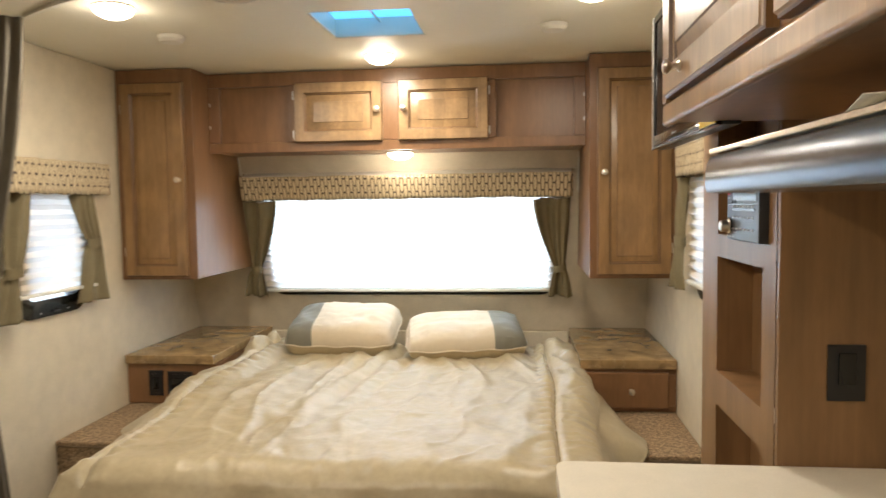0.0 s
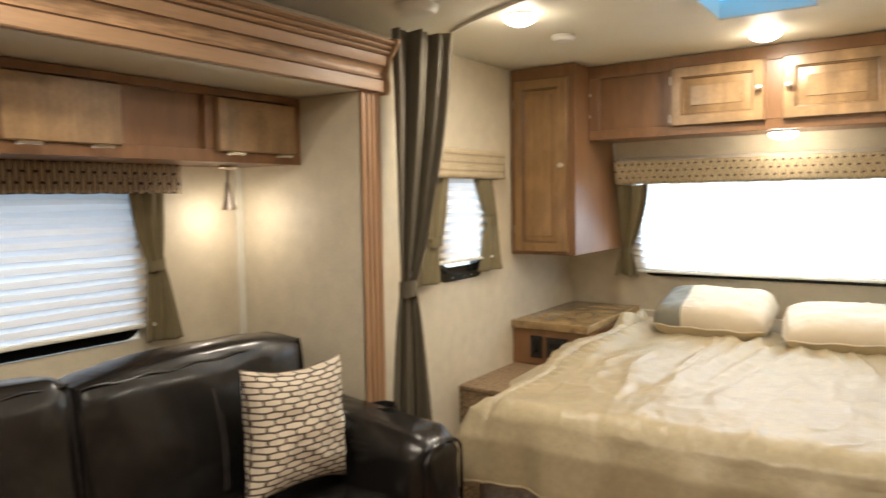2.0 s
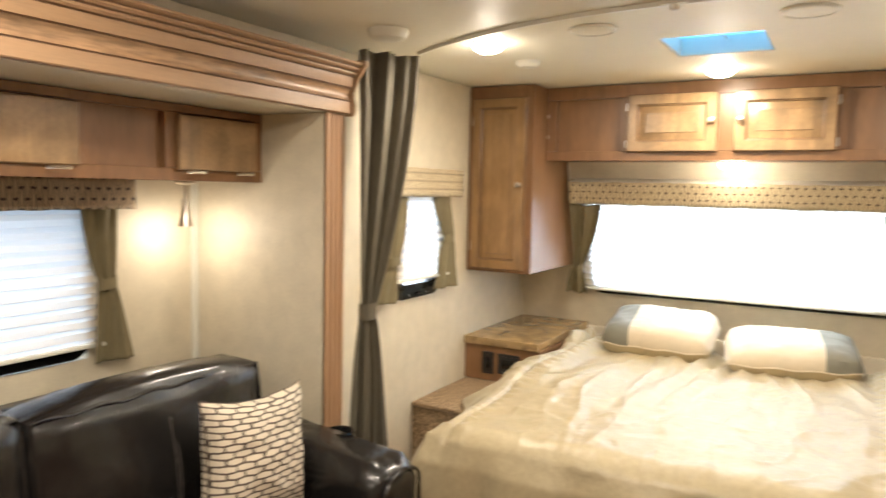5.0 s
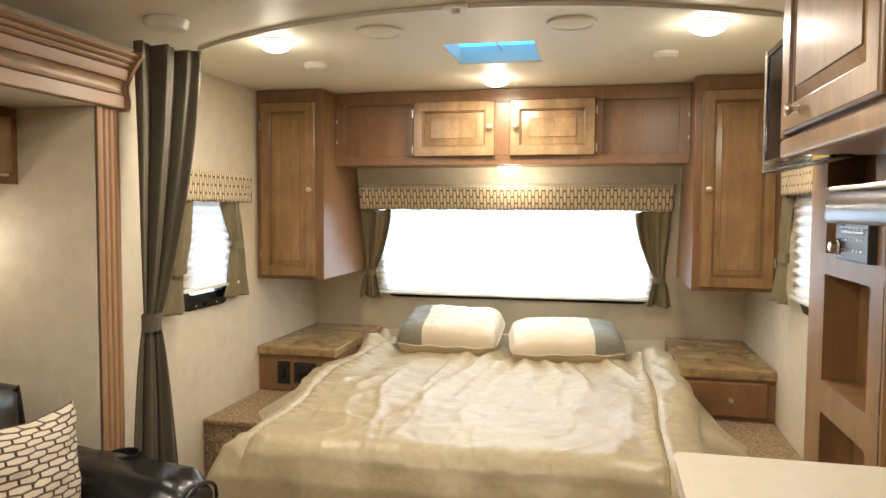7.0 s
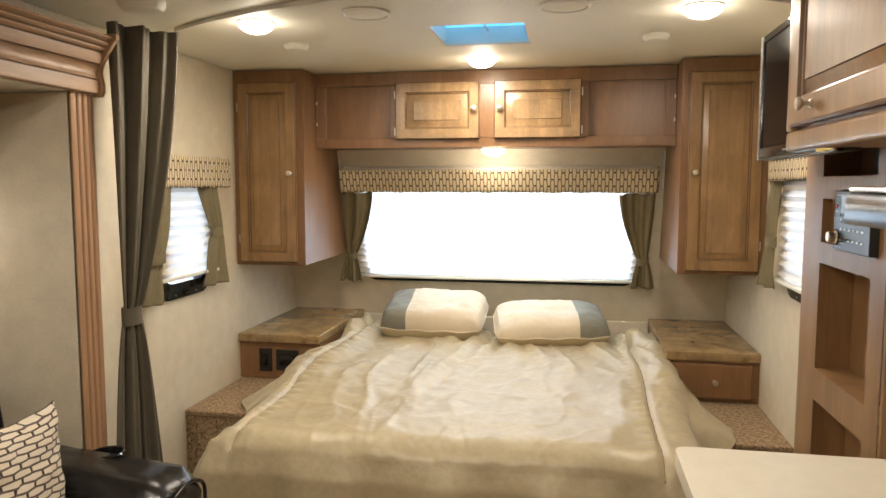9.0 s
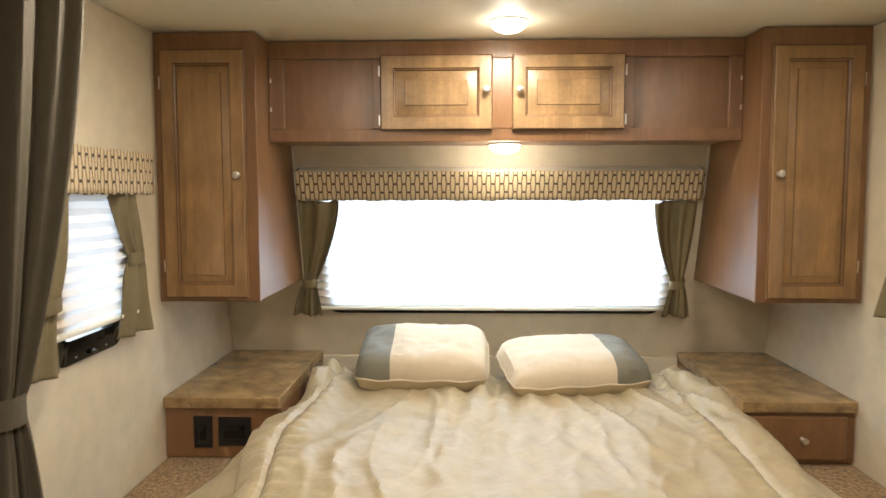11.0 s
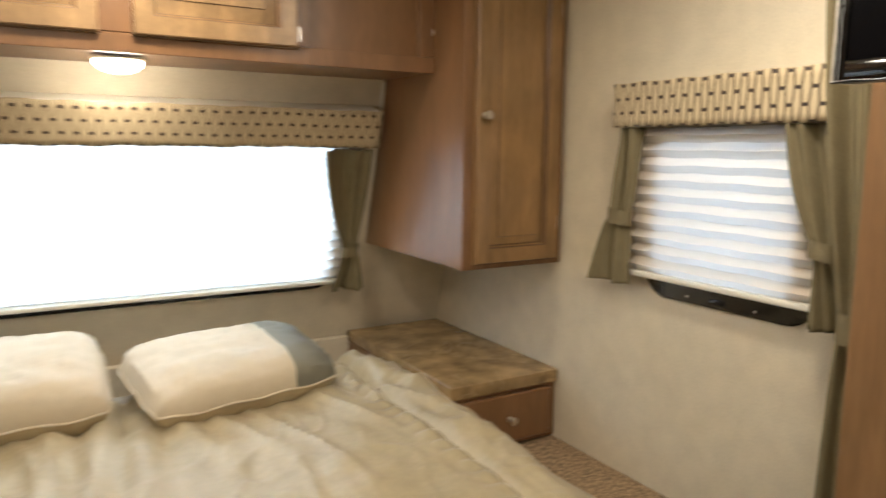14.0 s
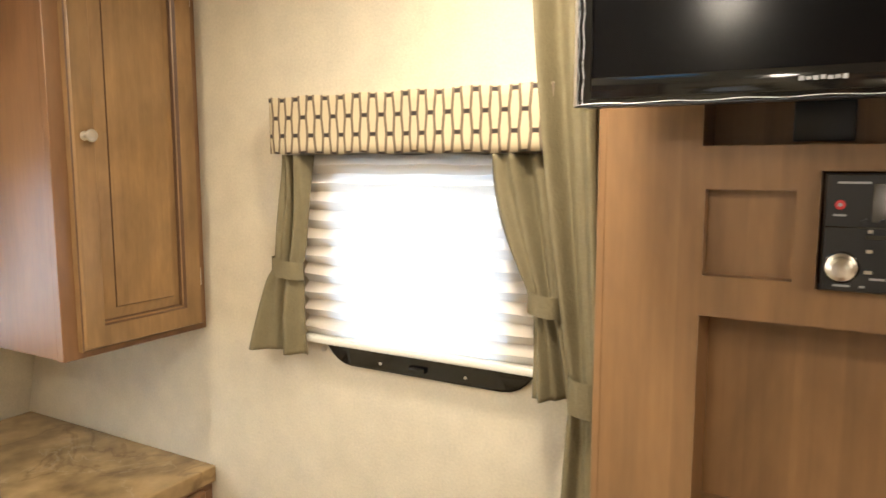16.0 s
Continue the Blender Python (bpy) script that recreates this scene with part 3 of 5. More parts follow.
def tied_curtain(pl, side, utop0, utop1, utie0, utie1, ubot0, ubot1, vtop, vtie, vbot, w0, label, n=3, lx=1.3, name="curtain", cloth=None):
    """Narrow gathered curtain, held by a band."""
    t = thing(name, pl((utie0 + utie1) / 2, vbot, w0), label, "curtain")
    ph = abs(utop0 * 7)
    def fn(s, q):
        v = vtop + (vbot - vtop) * q
        k = (vtop - v) / (vtop - vtie)
        if k <= 1:
            e = k ** 1.6
            a, b = utop0 + (utie0 - utop0) * e, utop1 + (utie1 - utop1) * e
            amp = 0.013 * lx * (1 - 0.45 * k)
        else:
            e = min(1, (v - vtie) / (vbot - vtie)) ** 0.6
            a, b = utie0 + (ubot0 - utie0) * e, utie1 + (ubot1 - utie1) * e
            amp = 0.010 * lx * (0.5 + 0.6 * e)
        f = s * n * math.pi
        w = w0 + amp * math.sin(f + ph + 1.1 * math.sin(3 * s + ph)) + 0.45 * amp * math.sin(2.3 * f + 3 * q + ph) + 0.3 * amp * math.sin(5 * s + 9 * q)
        if abs(k - 1) < 0.05:
            w = w0 + (w - w0) * 0.5
        return pl(a + (b - a) * s, v, max(w, 0.004))
    sheet("curtain_cloth", fn, 56, 48, cloth or M_CURT, t, 0.0015)
    bm = bmesh.new()
    nn = 20
    um, hw = (utie0 + utie1) / 2, abs(utie1 - utie0) / 2 + 0.006
    hh = 0.018 * (1.6 if lx > 1.5 else 1)
    r = [[bm.verts.new(pl(um + hw * math.cos(2 * math.pi * k / nn), vtie + dv + 0.004 * math.cos(2 * math.pi * k / nn), max(0.002, w0 + (0.012 * lx + 0.004) * math.sin(2 * math.pi * k / nn)))) for k in range(nn)] for dv in (-hh, -hh * 0.4, hh * 0.4, hh)]
    for p, q in zip(r, r[1:]):
        for k in range(nn):
            bm.faces.new((p[k], p[(k + 1) % nn], q[(k + 1) % nn], q[k]))
    part("tie_band", bm, cloth or M_CURT, t, "olive cloth tie band")
    return t


# rear window over the bed
window("window_1", WB, -1.27, 0.13, bz(1.0), bz(1.46), (-1.33, 0.195, bz(0.975), bz(1.50)), bz(0.946), "wide black-framed window over the head of the bed")
valance(WB, -1.362, 0.238, bz(1.460), bz(1.574), M_HEXV, "tan patterned fabric valance over the wide bed window", 0.088)
tied_curtain(WB, -1, -1.365, -1.200, -1.368, -1.32, -1.425, -1.300, bz(1.45), bz(1.11), bz(0.965), 0.072, "narrow olive curtain tied back beside the wide bed window")
tied_curtain(WB, 1, 0.055, 0.228, 0.160, 0.208, 0.130, 0.248, bz(1.45), bz(1.11), bz(0.965), 0.072, "narrow olive curtain tied back beside the wide bed window")
# side windows
window("window_2", WL, 4.10, 4.40, 1.08, 1.46, (4.02, 4.475, 1.10, 1.48), 1.018, "small black-framed side window beside the bed", (0.05, 0.045))
valance(WL, 3.95, 4.545, 1.462, 1.586, M_HEXV, "tan patterned fabric valance over a small side window")
tied_curtain(WL, 1, 4.325, 4.45, 4.42, 4.485, 4.335, 4.53, 1.47, 1.275, 1.045, 0.05, "short olive curtain tied back at the small side window")
tied_curtain(WL, -1, 3.95, 4.10, 3.95, 4.02, 3.86, 4.02, 1.47, 1.20, 1.03, 0.058, "short olive curtain tied back behind the long curtain")
window("window_3", WR, 3.96, 4.34, 1.125, 1.46, (3.90, 4.405, 1.115, 1.49), 1.068, "small black-framed side window beside the nightstand with a drawer", (0.055, 0.035))
valance(WR, 3.865, 4.452, 1.492, 1.600, M_HEXV, "tan patterned fabric valance beside the television")
tied_curtain(WR, 1, 4.37, 4.43, 4.393, 4.459, 4.385, 4.54, 1.49, 1.265, 1.09, 0.058, "short olive curtain tied back near the drawer nightstand")
tied_curtain(WR, -1, 3.86, 3.985, 3.855, 3.90, 3.825, 3.895, 1.49, 1.245, 1.085, 0.058, "short olive curtain tied back beside the long curtain")
# slide window
window("window_4", WS, 1.35, 2.98, 0.97, 1.42, (1.25, 3.04, 0.962, 1.45), 0.925, "long black-framed window behind the leather sofa")
valance(WS, 1.0, 3.135, 1.41, 1.51, M_HEXV2, "brown patterned fabric valance over the sofa window")
tied_curtain(WS, 1, 2.94, 3.09, 3.01, 3.065, 2.99, 3.13, 1.42, 1.17, 0.91, 0.058, "narrow olive curtain tied back beside the sofa window")

# skylight
sk = thing("roof_vent", ((SKX0 + SKX1) / 2, (SKY0 + SKY1) / 2, CZ), "square white roof vent with a bright blue translucent dome", "roof vent", kind="structure")
bm = bmesh.new()
for a in ((SKX0 + 0.001, SKX0 + 0.006, SKY0 + 0.001, SKY1 - 0.001), (SKX1 - 0.006, SKX1 - 0.001, SKY0 + 0.001, SKY1 - 0.001), (SKX0 + 0.006, SKX1 - 0.006, SKY0 + 0.001, SKY0 + 0.006), (SKX0 + 0.006, SKX1 - 0.006, SKY1 - 0.006, SKY1 - 0.001)):
    box(bm, *a, CZ + 0.002, CZ + 0.075)
part("vent_collar", bm, M_WHITE, sk)
part("vent_dome", boxm(SKX0 + 0.007, SKX1 - 0.007, SKY0 + 0.007, SKY1 - 0.007, CZ + 0.065, CZ + 0.073), M_SKYL, sk, "bright blue translucent vent dome")
bm = tube(bmesh.new(), [(-0.5, 4.05, CZ + 0.05), (-0.49, 4.15, CZ + 0.045), (-0.49, 4.31, CZ + 0.05)], 0.004)
part("vent_arm", bm, M_WHITE, sk)


# ---- cabinets ----
def tall_cab(sgn, x0, x1, label):
    c = thing("wall_cabinet", ((x0 + x1) / 2, 5.0, 1.10), label, "cabinet", group="wall cabinets beside the bed window")
    bm = bmesh.new()
    yb = lambda z: rear_y(z) - 0.003
    z0, z1 = 1.10, CZ - 0.004
    vs = [bm.verts.new(p) for p in ((x0, 4.75, z0), (x1, 4.75, z0), (x1, yb(z0), z0), (x0, yb(z0), z0), (x0, 4.75, z1), (x1, 4.75, z1), (x1, yb(z1), z1), (x0, yb(z1), z1))]
    for f in ((0, 1, 2, 3), (4, 5, 6, 7), (0, 1, 5, 4), (1, 2, 6, 5), (2, 3, 7, 6), (3, 0, 4, 7)):
        bm.faces.new([vs[i] for i in f])
    part("cabinet_body", bm, M_WOOD, c, "reddish maple vinyl sides")
    bm = bmesh.new()
    box(bm, x0 - 0.001, x1 + 0.001, 4.7295, 4.7495, z0 - 0.003, z1, 0.0015, 1)
    part("face_frame", bm, M_WOOD, c)
    if sgn < 0:
        d0, d1 = x0 + 0.024, x1 - 0.035
        ku = d1 - 0.025
    else:
        d0, d1 = x0 + 0.030, x1 - 0.024
        ku = d0 + 0.025
    pl = Plane((0, 4.729, 0), (1, 0, 0), (0, -1, 0))
    dr = part("door", rings(bmesh.new(), pl, d0, d1, 1.112, 1.938, RAISED(0.045), dark=GROOVE), [M_DOOR, M_GLAZE], c, "maple door with a raised panel")
    knob(dr, Plane((0, 4.710, 0), (1, 0, 0), (0, -1, 0)), ku, 1.525)
    for hz in (1.22, 1.83):
        hx = d0 if sgn < 0 else d1
        part("hinge", boxm(hx - 0.006 if sgn < 0 else hx, hx if sgn < 0 else hx + 0.006, 4.719, 4.7285, hz - 0.02, hz + 0.02, 0.001, 1), M_NICKEL, dr)
    return c


tall_cab(-1, LX + 0.002, -1.388, "tall maple wall cabinet with a raised-panel door above the outlet nightstand")
tall_cab(1, 0.273, RX - 0.002, "tall maple wall cabinet with a raised-panel door above the drawer nightstand")

h = thing("header_cabinet", (-0.55, 5.0, 1.65), "long maple header cabinet with two small doors above the bed window", "cabinet")
bm = bmesh.new()
z0, z1 = 1.652, CZ - 0.004
xa, xb = -1.387, 0.272
vs = [bm.verts.new(p) for p in ((xa, 4.91, z0), (xb, 4.91, z0), (xb, rear_y(z0) - 0.003, z0), (xa, rear_y(z0) - 0.003, z0), (xa, 4.91, z1), (xb, 4.91, z1), (xb, rear_y(z1) - 0.003, z1), (xa, rear_y(z1) - 0.003, z1))]
for f in ((0, 1, 2, 3), (4, 5, 6, 7), (0, 1, 5, 4), (1, 2, 6, 5), (2, 3, 7, 6), (3, 0, 4, 7)):
    bm.faces.new([vs[i] for i in f])
part("cabinet_body", bm, M_WOOD, h)
PH = Plane((0, 4.9085, 0), (1, 0, 0), (0, -1, 0))
bm = bmesh.new()
for a in ((xa, xb, 1.646, 1.69), (xa, xb, 1.936, z1), (xa, -1.335, 1.691, 1.935), (-1.018, -0.975, 1.691, 1.935), (-0.61, -0.514, 1.691, 1.935), (-0.152, -0.105, 1.691, 1.935), (0.225, xb, 1.691, 1.935)):
    rings(bm, PH, a[0], a[1], a[2], a[3], [(0, 0), (0, 0.019), (0.0015, 0.0205)])
part("face_frame", bm, M_WOOD, h)
for (a, b), kx in (((-0.99, -0.596), -0.618), ((-0.528, -0.137), -0.502)):
    pl = Plane((0, 4.8875, 0), (1, 0, 0), (0, -1, 0))
    dr = part("door", rings(bmesh.new(), pl, a, b, 1.684, 1.945, RAISED(0.046, 0.040), dark=GROOVE), [M_DOORH, M_GLAZE], h, "maple door with a raised panel")
    knob(dr, Plane((0, 4.8685, 0), (1, 0, 0), (0, -1, 0)), kx, 1.819)
    hx = a if a < -0.7 else b
    for hz in (1.72, 1.89):
        part("hinge", boxm(hx - 0.007 if a < -0.7 else hx, hx if a < -0.7 else hx + 0.007, 4.876, 4.8865, hz - 0.018, hz + 0.018, 0.001, 1), M_NICKEL, dr)


# Bright chips modelled in place of the glints at the header's end corners.
for x_ in (-1.380, 0.265):
    for z_ in (1.76, 1.86):
        part("corner_glint", boxm(x_ - 0.003, x_ + 0.003, 4.8855, 4.8878, z_ - 0.008, z_ + 0.008, 0.0008, 1), M_NICKEL, h, "small nickel chip standing in for a corner glint")
for x in (-1.384, 0.268):
    struct("wall_strip", rings(bmesh.new(), WB, x - 0.004, x + 0.004, bz(1.46), bz(1.645), [(0, 0.001), (0, 0.008), (0.001, 0.009)]), M_WHITE, "thin cream edge strip on the leaning wall", "trim")


# nightstands
def nightstand(x0, x1, kind_):
    lab = "built-in maple nightstand with a small drawer" if kind_ else "built-in maple nightstand with two black outlets"
    c = thing("nightstand", ((x0 + x1) / 2, 5.0, 0.55), lab, "nightstand")
    part("top", boxm(x0, x1, 4.715, 5.462, 0.728, 0.768, 0.006, 3), M_LAM, c, "mottled brown laminate top")
    part("nightstand_body", boxm(x0, x1, 4.745, 5.46, 0.552, 0.727), M_WOOD, c)
    pl = Plane((0, 4.7445, 0), (1, 0, 0), (0, -1, 0))
    bm = bmesh.new()
    if kind_:
        for a in ((x0, x1, 0.705, 0.727), (x0, x1, 0.552, 0.575), (x0, x0 + 0.02, 0.576, 0.704), (x1 - 0.03, x1, 0.576, 0.704)):
            rings(bm, pl, *a, [(0, 0), (0, 0.012), (0.001, 0.013)])
        part("face_frame", bm, M_WOOD, c)
        dr = part("drawer", rings(bmesh.new(), pl, x0 + 0.012, x1 - 0.032, 0.568, 0.715, [(0, 0), (0, 0.026), (0.004, 0.030)]), M_WOOD, c, "plain maple drawer front")
        knob(dr, Plane((0, 4.714, 0), (1, 0, 0), (0, -1, 0)), (x0 + x1) / 2 + 0.01, 0.640)
    else:
        rings(bm, pl, x0, x1, 0.552, 0.727, [(0, 0), (0, 0.010), (0.001, 0.011)])
        part("face_panel", bm, M_WOOD, c)
        for a, b, z0, z1 in ((-1.63, -1.565, 0.585, 0.697), (-1.545, -1.43, 0.592, 0.694)):
            pl2 = Plane((0, 4.733, 0), (1, 0, 0), (0, -1, 0))
            o = part("outlet_plate", rings(bmesh.new(), pl2, a, b, z0, z1, [(0, 0), (0.002, 0.006), (0.012, 0.007), (0.013, 0.004), (0.02, 0.004)]), M_BLACK, c, "black plastic outlet plate")
            part("outlet_socket", rings(bmesh.new(), pl2, a + 0.022, b - 0.022, z0 + 0.03, z1 - 0.03, [(0, 0.0045), (0, 0.010), (0.003, 0.011)]), M_GLOSS, o)
    return c


M_THREADC = mat("carpet_thread", (0.16, 0.11, 0.065), 0.85)
NS = [(LX + 0.002, -1.325), (0.235, RX - 0.002)]
nightstand(*NS[0], 0)
nightstand(*NS[1], 1)
for (x0, x1), lb in zip(((LX + 0.002, -1.27), (0.20, RX - 0.002)), ("brown speckled carpeted box under the nightstand with outlets", "brown speckled carpeted box under the nightstand with a drawer")):
    cb_ = thing("carpeted_box", ((x0 + x1) / 2, 4.8, 0.0), lb, "carpeted box")
    part("box_sides", boxm(x0, x1, 4.232, 5.44, 0.002, 0.530), M_CARPET, cb_)
    part("box_top", boxm(x0, x1, 4.225, 5.44, 0.5305, 0.548, 0.007, 3), M_CARPET, cb_)
    part("carpet_binding", tube(bmesh.new(), [(x0 + 0.01, 4.2265, 0.529), ((x0 + x1) / 2, 4.2262, 0.5285), (x1 - 0.01, 4.2265, 0.529)], 0.003, 6), M_THREADC, cb_, "brown stitched carpet edge")
struct("head_ledge", boxm(NS[0][1] + 0.002, NS[1][0] - 0.002, 5.44, 5.472, 0.60, 0.748, 0.002, 1), M_WALL, "beige ledge between the nightstands behind the mattress", "trim")
# ---- bed ----
M_THREADB = mat("thread_brown", (0.22, 0.17, 0.10), 0.8)

BX0, BX1, BY0, BY1 = -1.275, 0.225, 3.60, 5.40
bed = thing("bed", (-0.55, 4.5, 0.0), "made queen bed with a plastic-wrapped mattress on a maple platform", "bed")
part("bed_platform", boxm(BX0 + 0.06, BX1 - 0.06, BY0 + 0.12, BY1, 0.0, 0.30), M_WOOD, bed)
part("mattress", boxm(BX0 + 0.01, BX1 - 0.01, BY0 + 0.02, BY1 + 0.04, 0.302, 0.662, 0.04, 4), M_MATT, bed, "clear plastic wrapped mattress")

TOP = 0.700


def quilt(s, t):
    """Comforter: s across, t from foot to head, the outer bands hang down."""
    W, L = BX1 - BX0, BY1 - BY0
    hang, r = 0.225, 0.075
    u = -hang + s * (W + 2 * hang)
    v = -hang + t * (L + hang - 0.16)
    def fold(q, full):
        if q < 0:
            return -0.022 * min(1, -q / r), q
        if q > full:
            return full + 0.022 * min(1, (q - full) / r), full - q
        return q, 0.0
    x, dx = fold(u, W)
    y, dy = fold(v, L)
    drop = min(dx, dy)
    if dx < 0 and dy < 0:
        drop = max(dx + dy, -hang) * 0.92
    e = min(u, W - u, v)
    z = TOP + drop * 0.95
    if 0 <= e < r:
        z -= 0.042 * (1 - e / r) ** 2
    elif e < 0:
        z -= 0.042
    p = Vector((BX0 + x, BY0 + y, z))
    n1 = noise.noise(Vector((p.x * 1.9 + 1.5, p.y * 1.2, 3.1)))
    n2 = noise.noise(Vector((p.x * 3.3 - 4.0, p.y * 2.6, 7.7)))
    def ridge(ax, ay, seed, sharp):
        return (1 - min(1.0, abs(noise.noise(Vector((ax, ay, seed)))) * 2.2)) ** sharp
    up = max(0.0, min(1.0, (y - 0.2) / 1.2))
    fan = ridge((p.x + 0.56) * 4.2 / (0.45 + 0.55 * (2.1 - y)) + 0.35 * n1, p.y * 0.55, 31.3, 4)
    crease = ridge(p.x * 9.0 + 1.1 * n2 - 1.5 * p.y, p.y * 3.4 + p.x * 2.5, 12.3, 5)
    border = max(0.0, 1 - max(min(u, W - u), 0) / 0.15)
    ruck = ridge(p.x * 8 + p.y * 5, p.y * 15 - p.x * 5 + 1.5 * n1, 21.7, 3)
    long_ = ridge(p.x * 6.5 + 1.4 * n1 + 0.8 * p.y, p.y * 1.0, 0.5, 3)
    diag = ridge(p.x * 4.2 + p.y * 3.0 + n2, p.y * 2.0 - p.x * 1.6, 4.2, 2)
    diag2 = ridge(p.x * 4.6 - p.y * 2.8 + n1, p.y * 1.8 + p.x * 1.5, 9.9, 2)
    fine = noise.noise(Vector((p.x * 16, p.y * 11, 2.2)))
    soft = noise.noise(Vector((p.x * 9 + 1.2 * n2 + 1.1 * p.y, p.y * 2.1, 6.6)))
    tiny = noise.noise(Vector((p.x * 24 + p.y * 9, p.y * 15 - p.x * 6, 1.4)))
    dz = 0.011 * n1 + 0.006 * n2 + 0.016 * soft * (0.5 + 0.5 * up) + 0.014 * long_ * (0.35 + 0.65 * up) + 0.003 * diag + 0.004 * diag2 + 0.005 * fine + 0.0024 * tiny + 0.010 * fan + 0.0045 * crease + 0.009 * ruck * border
    g = max(0.0, min(1.0, (y - 1.0) / 0.5))
    centre = math.exp(-((p.x + 0.56 + 0.10 * (1.6 - y)) / 0.16) ** 2)
    dz += 0.008 * g * math.sin(p.x * 42 + 2 * n1 + 3 * p.y) * (0.3 + centre)
    dz += 0.013 * centre * up * math.sin((p.x - 0.14 * p.y) * 60)
    edge_l, edge_r = max(0.0, 1 - max(u, 0) / 0.17), max(0.0, 1 - max(W - u, 0) / 0.17)
    side = max(edge_l, edge_r)
    rise = max(0.0, min(1.0, (y - 0.55) / 0.9))
    bunch = noise.noise(Vector((p.x * 13, p.y * 8, 1.0)))
    dz += rise * side * (0.078 + 0.065 * bunch) + 0.0035 * side * (0.3 + rise) * math.sin(p.y * 55 + 22 * p.x + 5 * n1)
    bq = min(u - 0.07, W - 0.125 - u)
    dz -= 0.018 * math.exp(-(bq / 0.011) ** 2)
    dz += 0.005 * math.exp(-((bq - 0.025) / 0.02) ** 2) * math.sin(p.y * 95 + 4 * n1)
    if drop < -0.01:
        k = min(1, -drop / 0.2)
        off = 0.022 * k * math.sin((p.x + p.y) * 17 + 4 * n1) + 0.007 * k * math.sin((p.x - p.y) * 41)
        if u < 0:
            p.x -= off + 0.015 * k
        if u > W:
            p.x += off + 0.015 * k
        if v < 0:
            p.y -= off + 0.015 * k
        dz *= 0.3
    out = 0.0
    if u < 0 or u > W:
        dd = -dx / hang
        lie = max(0.0, min(1.0, (y - 0.98) / 0.14))
        out = dd * 0.12 * math.exp(-((y - 0.70) / 0.34) ** 2) * (1 - lie) - 0.016 * min(1, dd * 4) * lie
        p.x += out * (-1 if u < 0 else 1)
        short = max(0.0, min(1.0, (y - 0.40) / 0.2))
        p.z += -drop * 0.95 * 0.52 * short
    bulge = math.exp(-((y - 0.92) / 0.30) ** 2)
    p.x -= 0.085 * bulge * max(0.0, min(1.0, 1 - u / 0.30)) ** 1.5
    p.x += 0.045 * bulge * max(0.0, min(1.0, 1 - (W - u) / 0.30)) ** 1.5
    p.z += dz
    return p


comf = thing("comforter", (-0.53, 3.6, 0.7), "rumpled champagne-beige satin comforter spread over the bed", "comforter")
sheet("quilt", quilt, 230, 230, M_COMF, comf, 0.010)
L_ = BY1 - BY0
for sx, nm in ((0.07, "seam"), (BX1 - BX0 - 0.125, "seam")):
    sv = (sx + 0.225) / (BX1 - BX0 + 0.45)
    pts = [quilt(sv, 0.004 + 0.976 * k / 160) + Vector((0, 0, 0.0055)) for k in range(161)]
    part(nm, tube(bmesh.new(), pts, 0.0028, 6), M_THREADB, comf, "stitched border seam")
hem = [quilt(0.001, 0.60 - 0.60 * k / 60) for k in range(60)] + [quilt(k / 120, 0.001) for k in range(1, 120)] + [quilt(0.999, 0.60 * k / 60) for k in range(60)]
part("hem", tube(bmesh.new(), hem, 0.0075, 8), M_COMF, comf, "rounded corded hem")


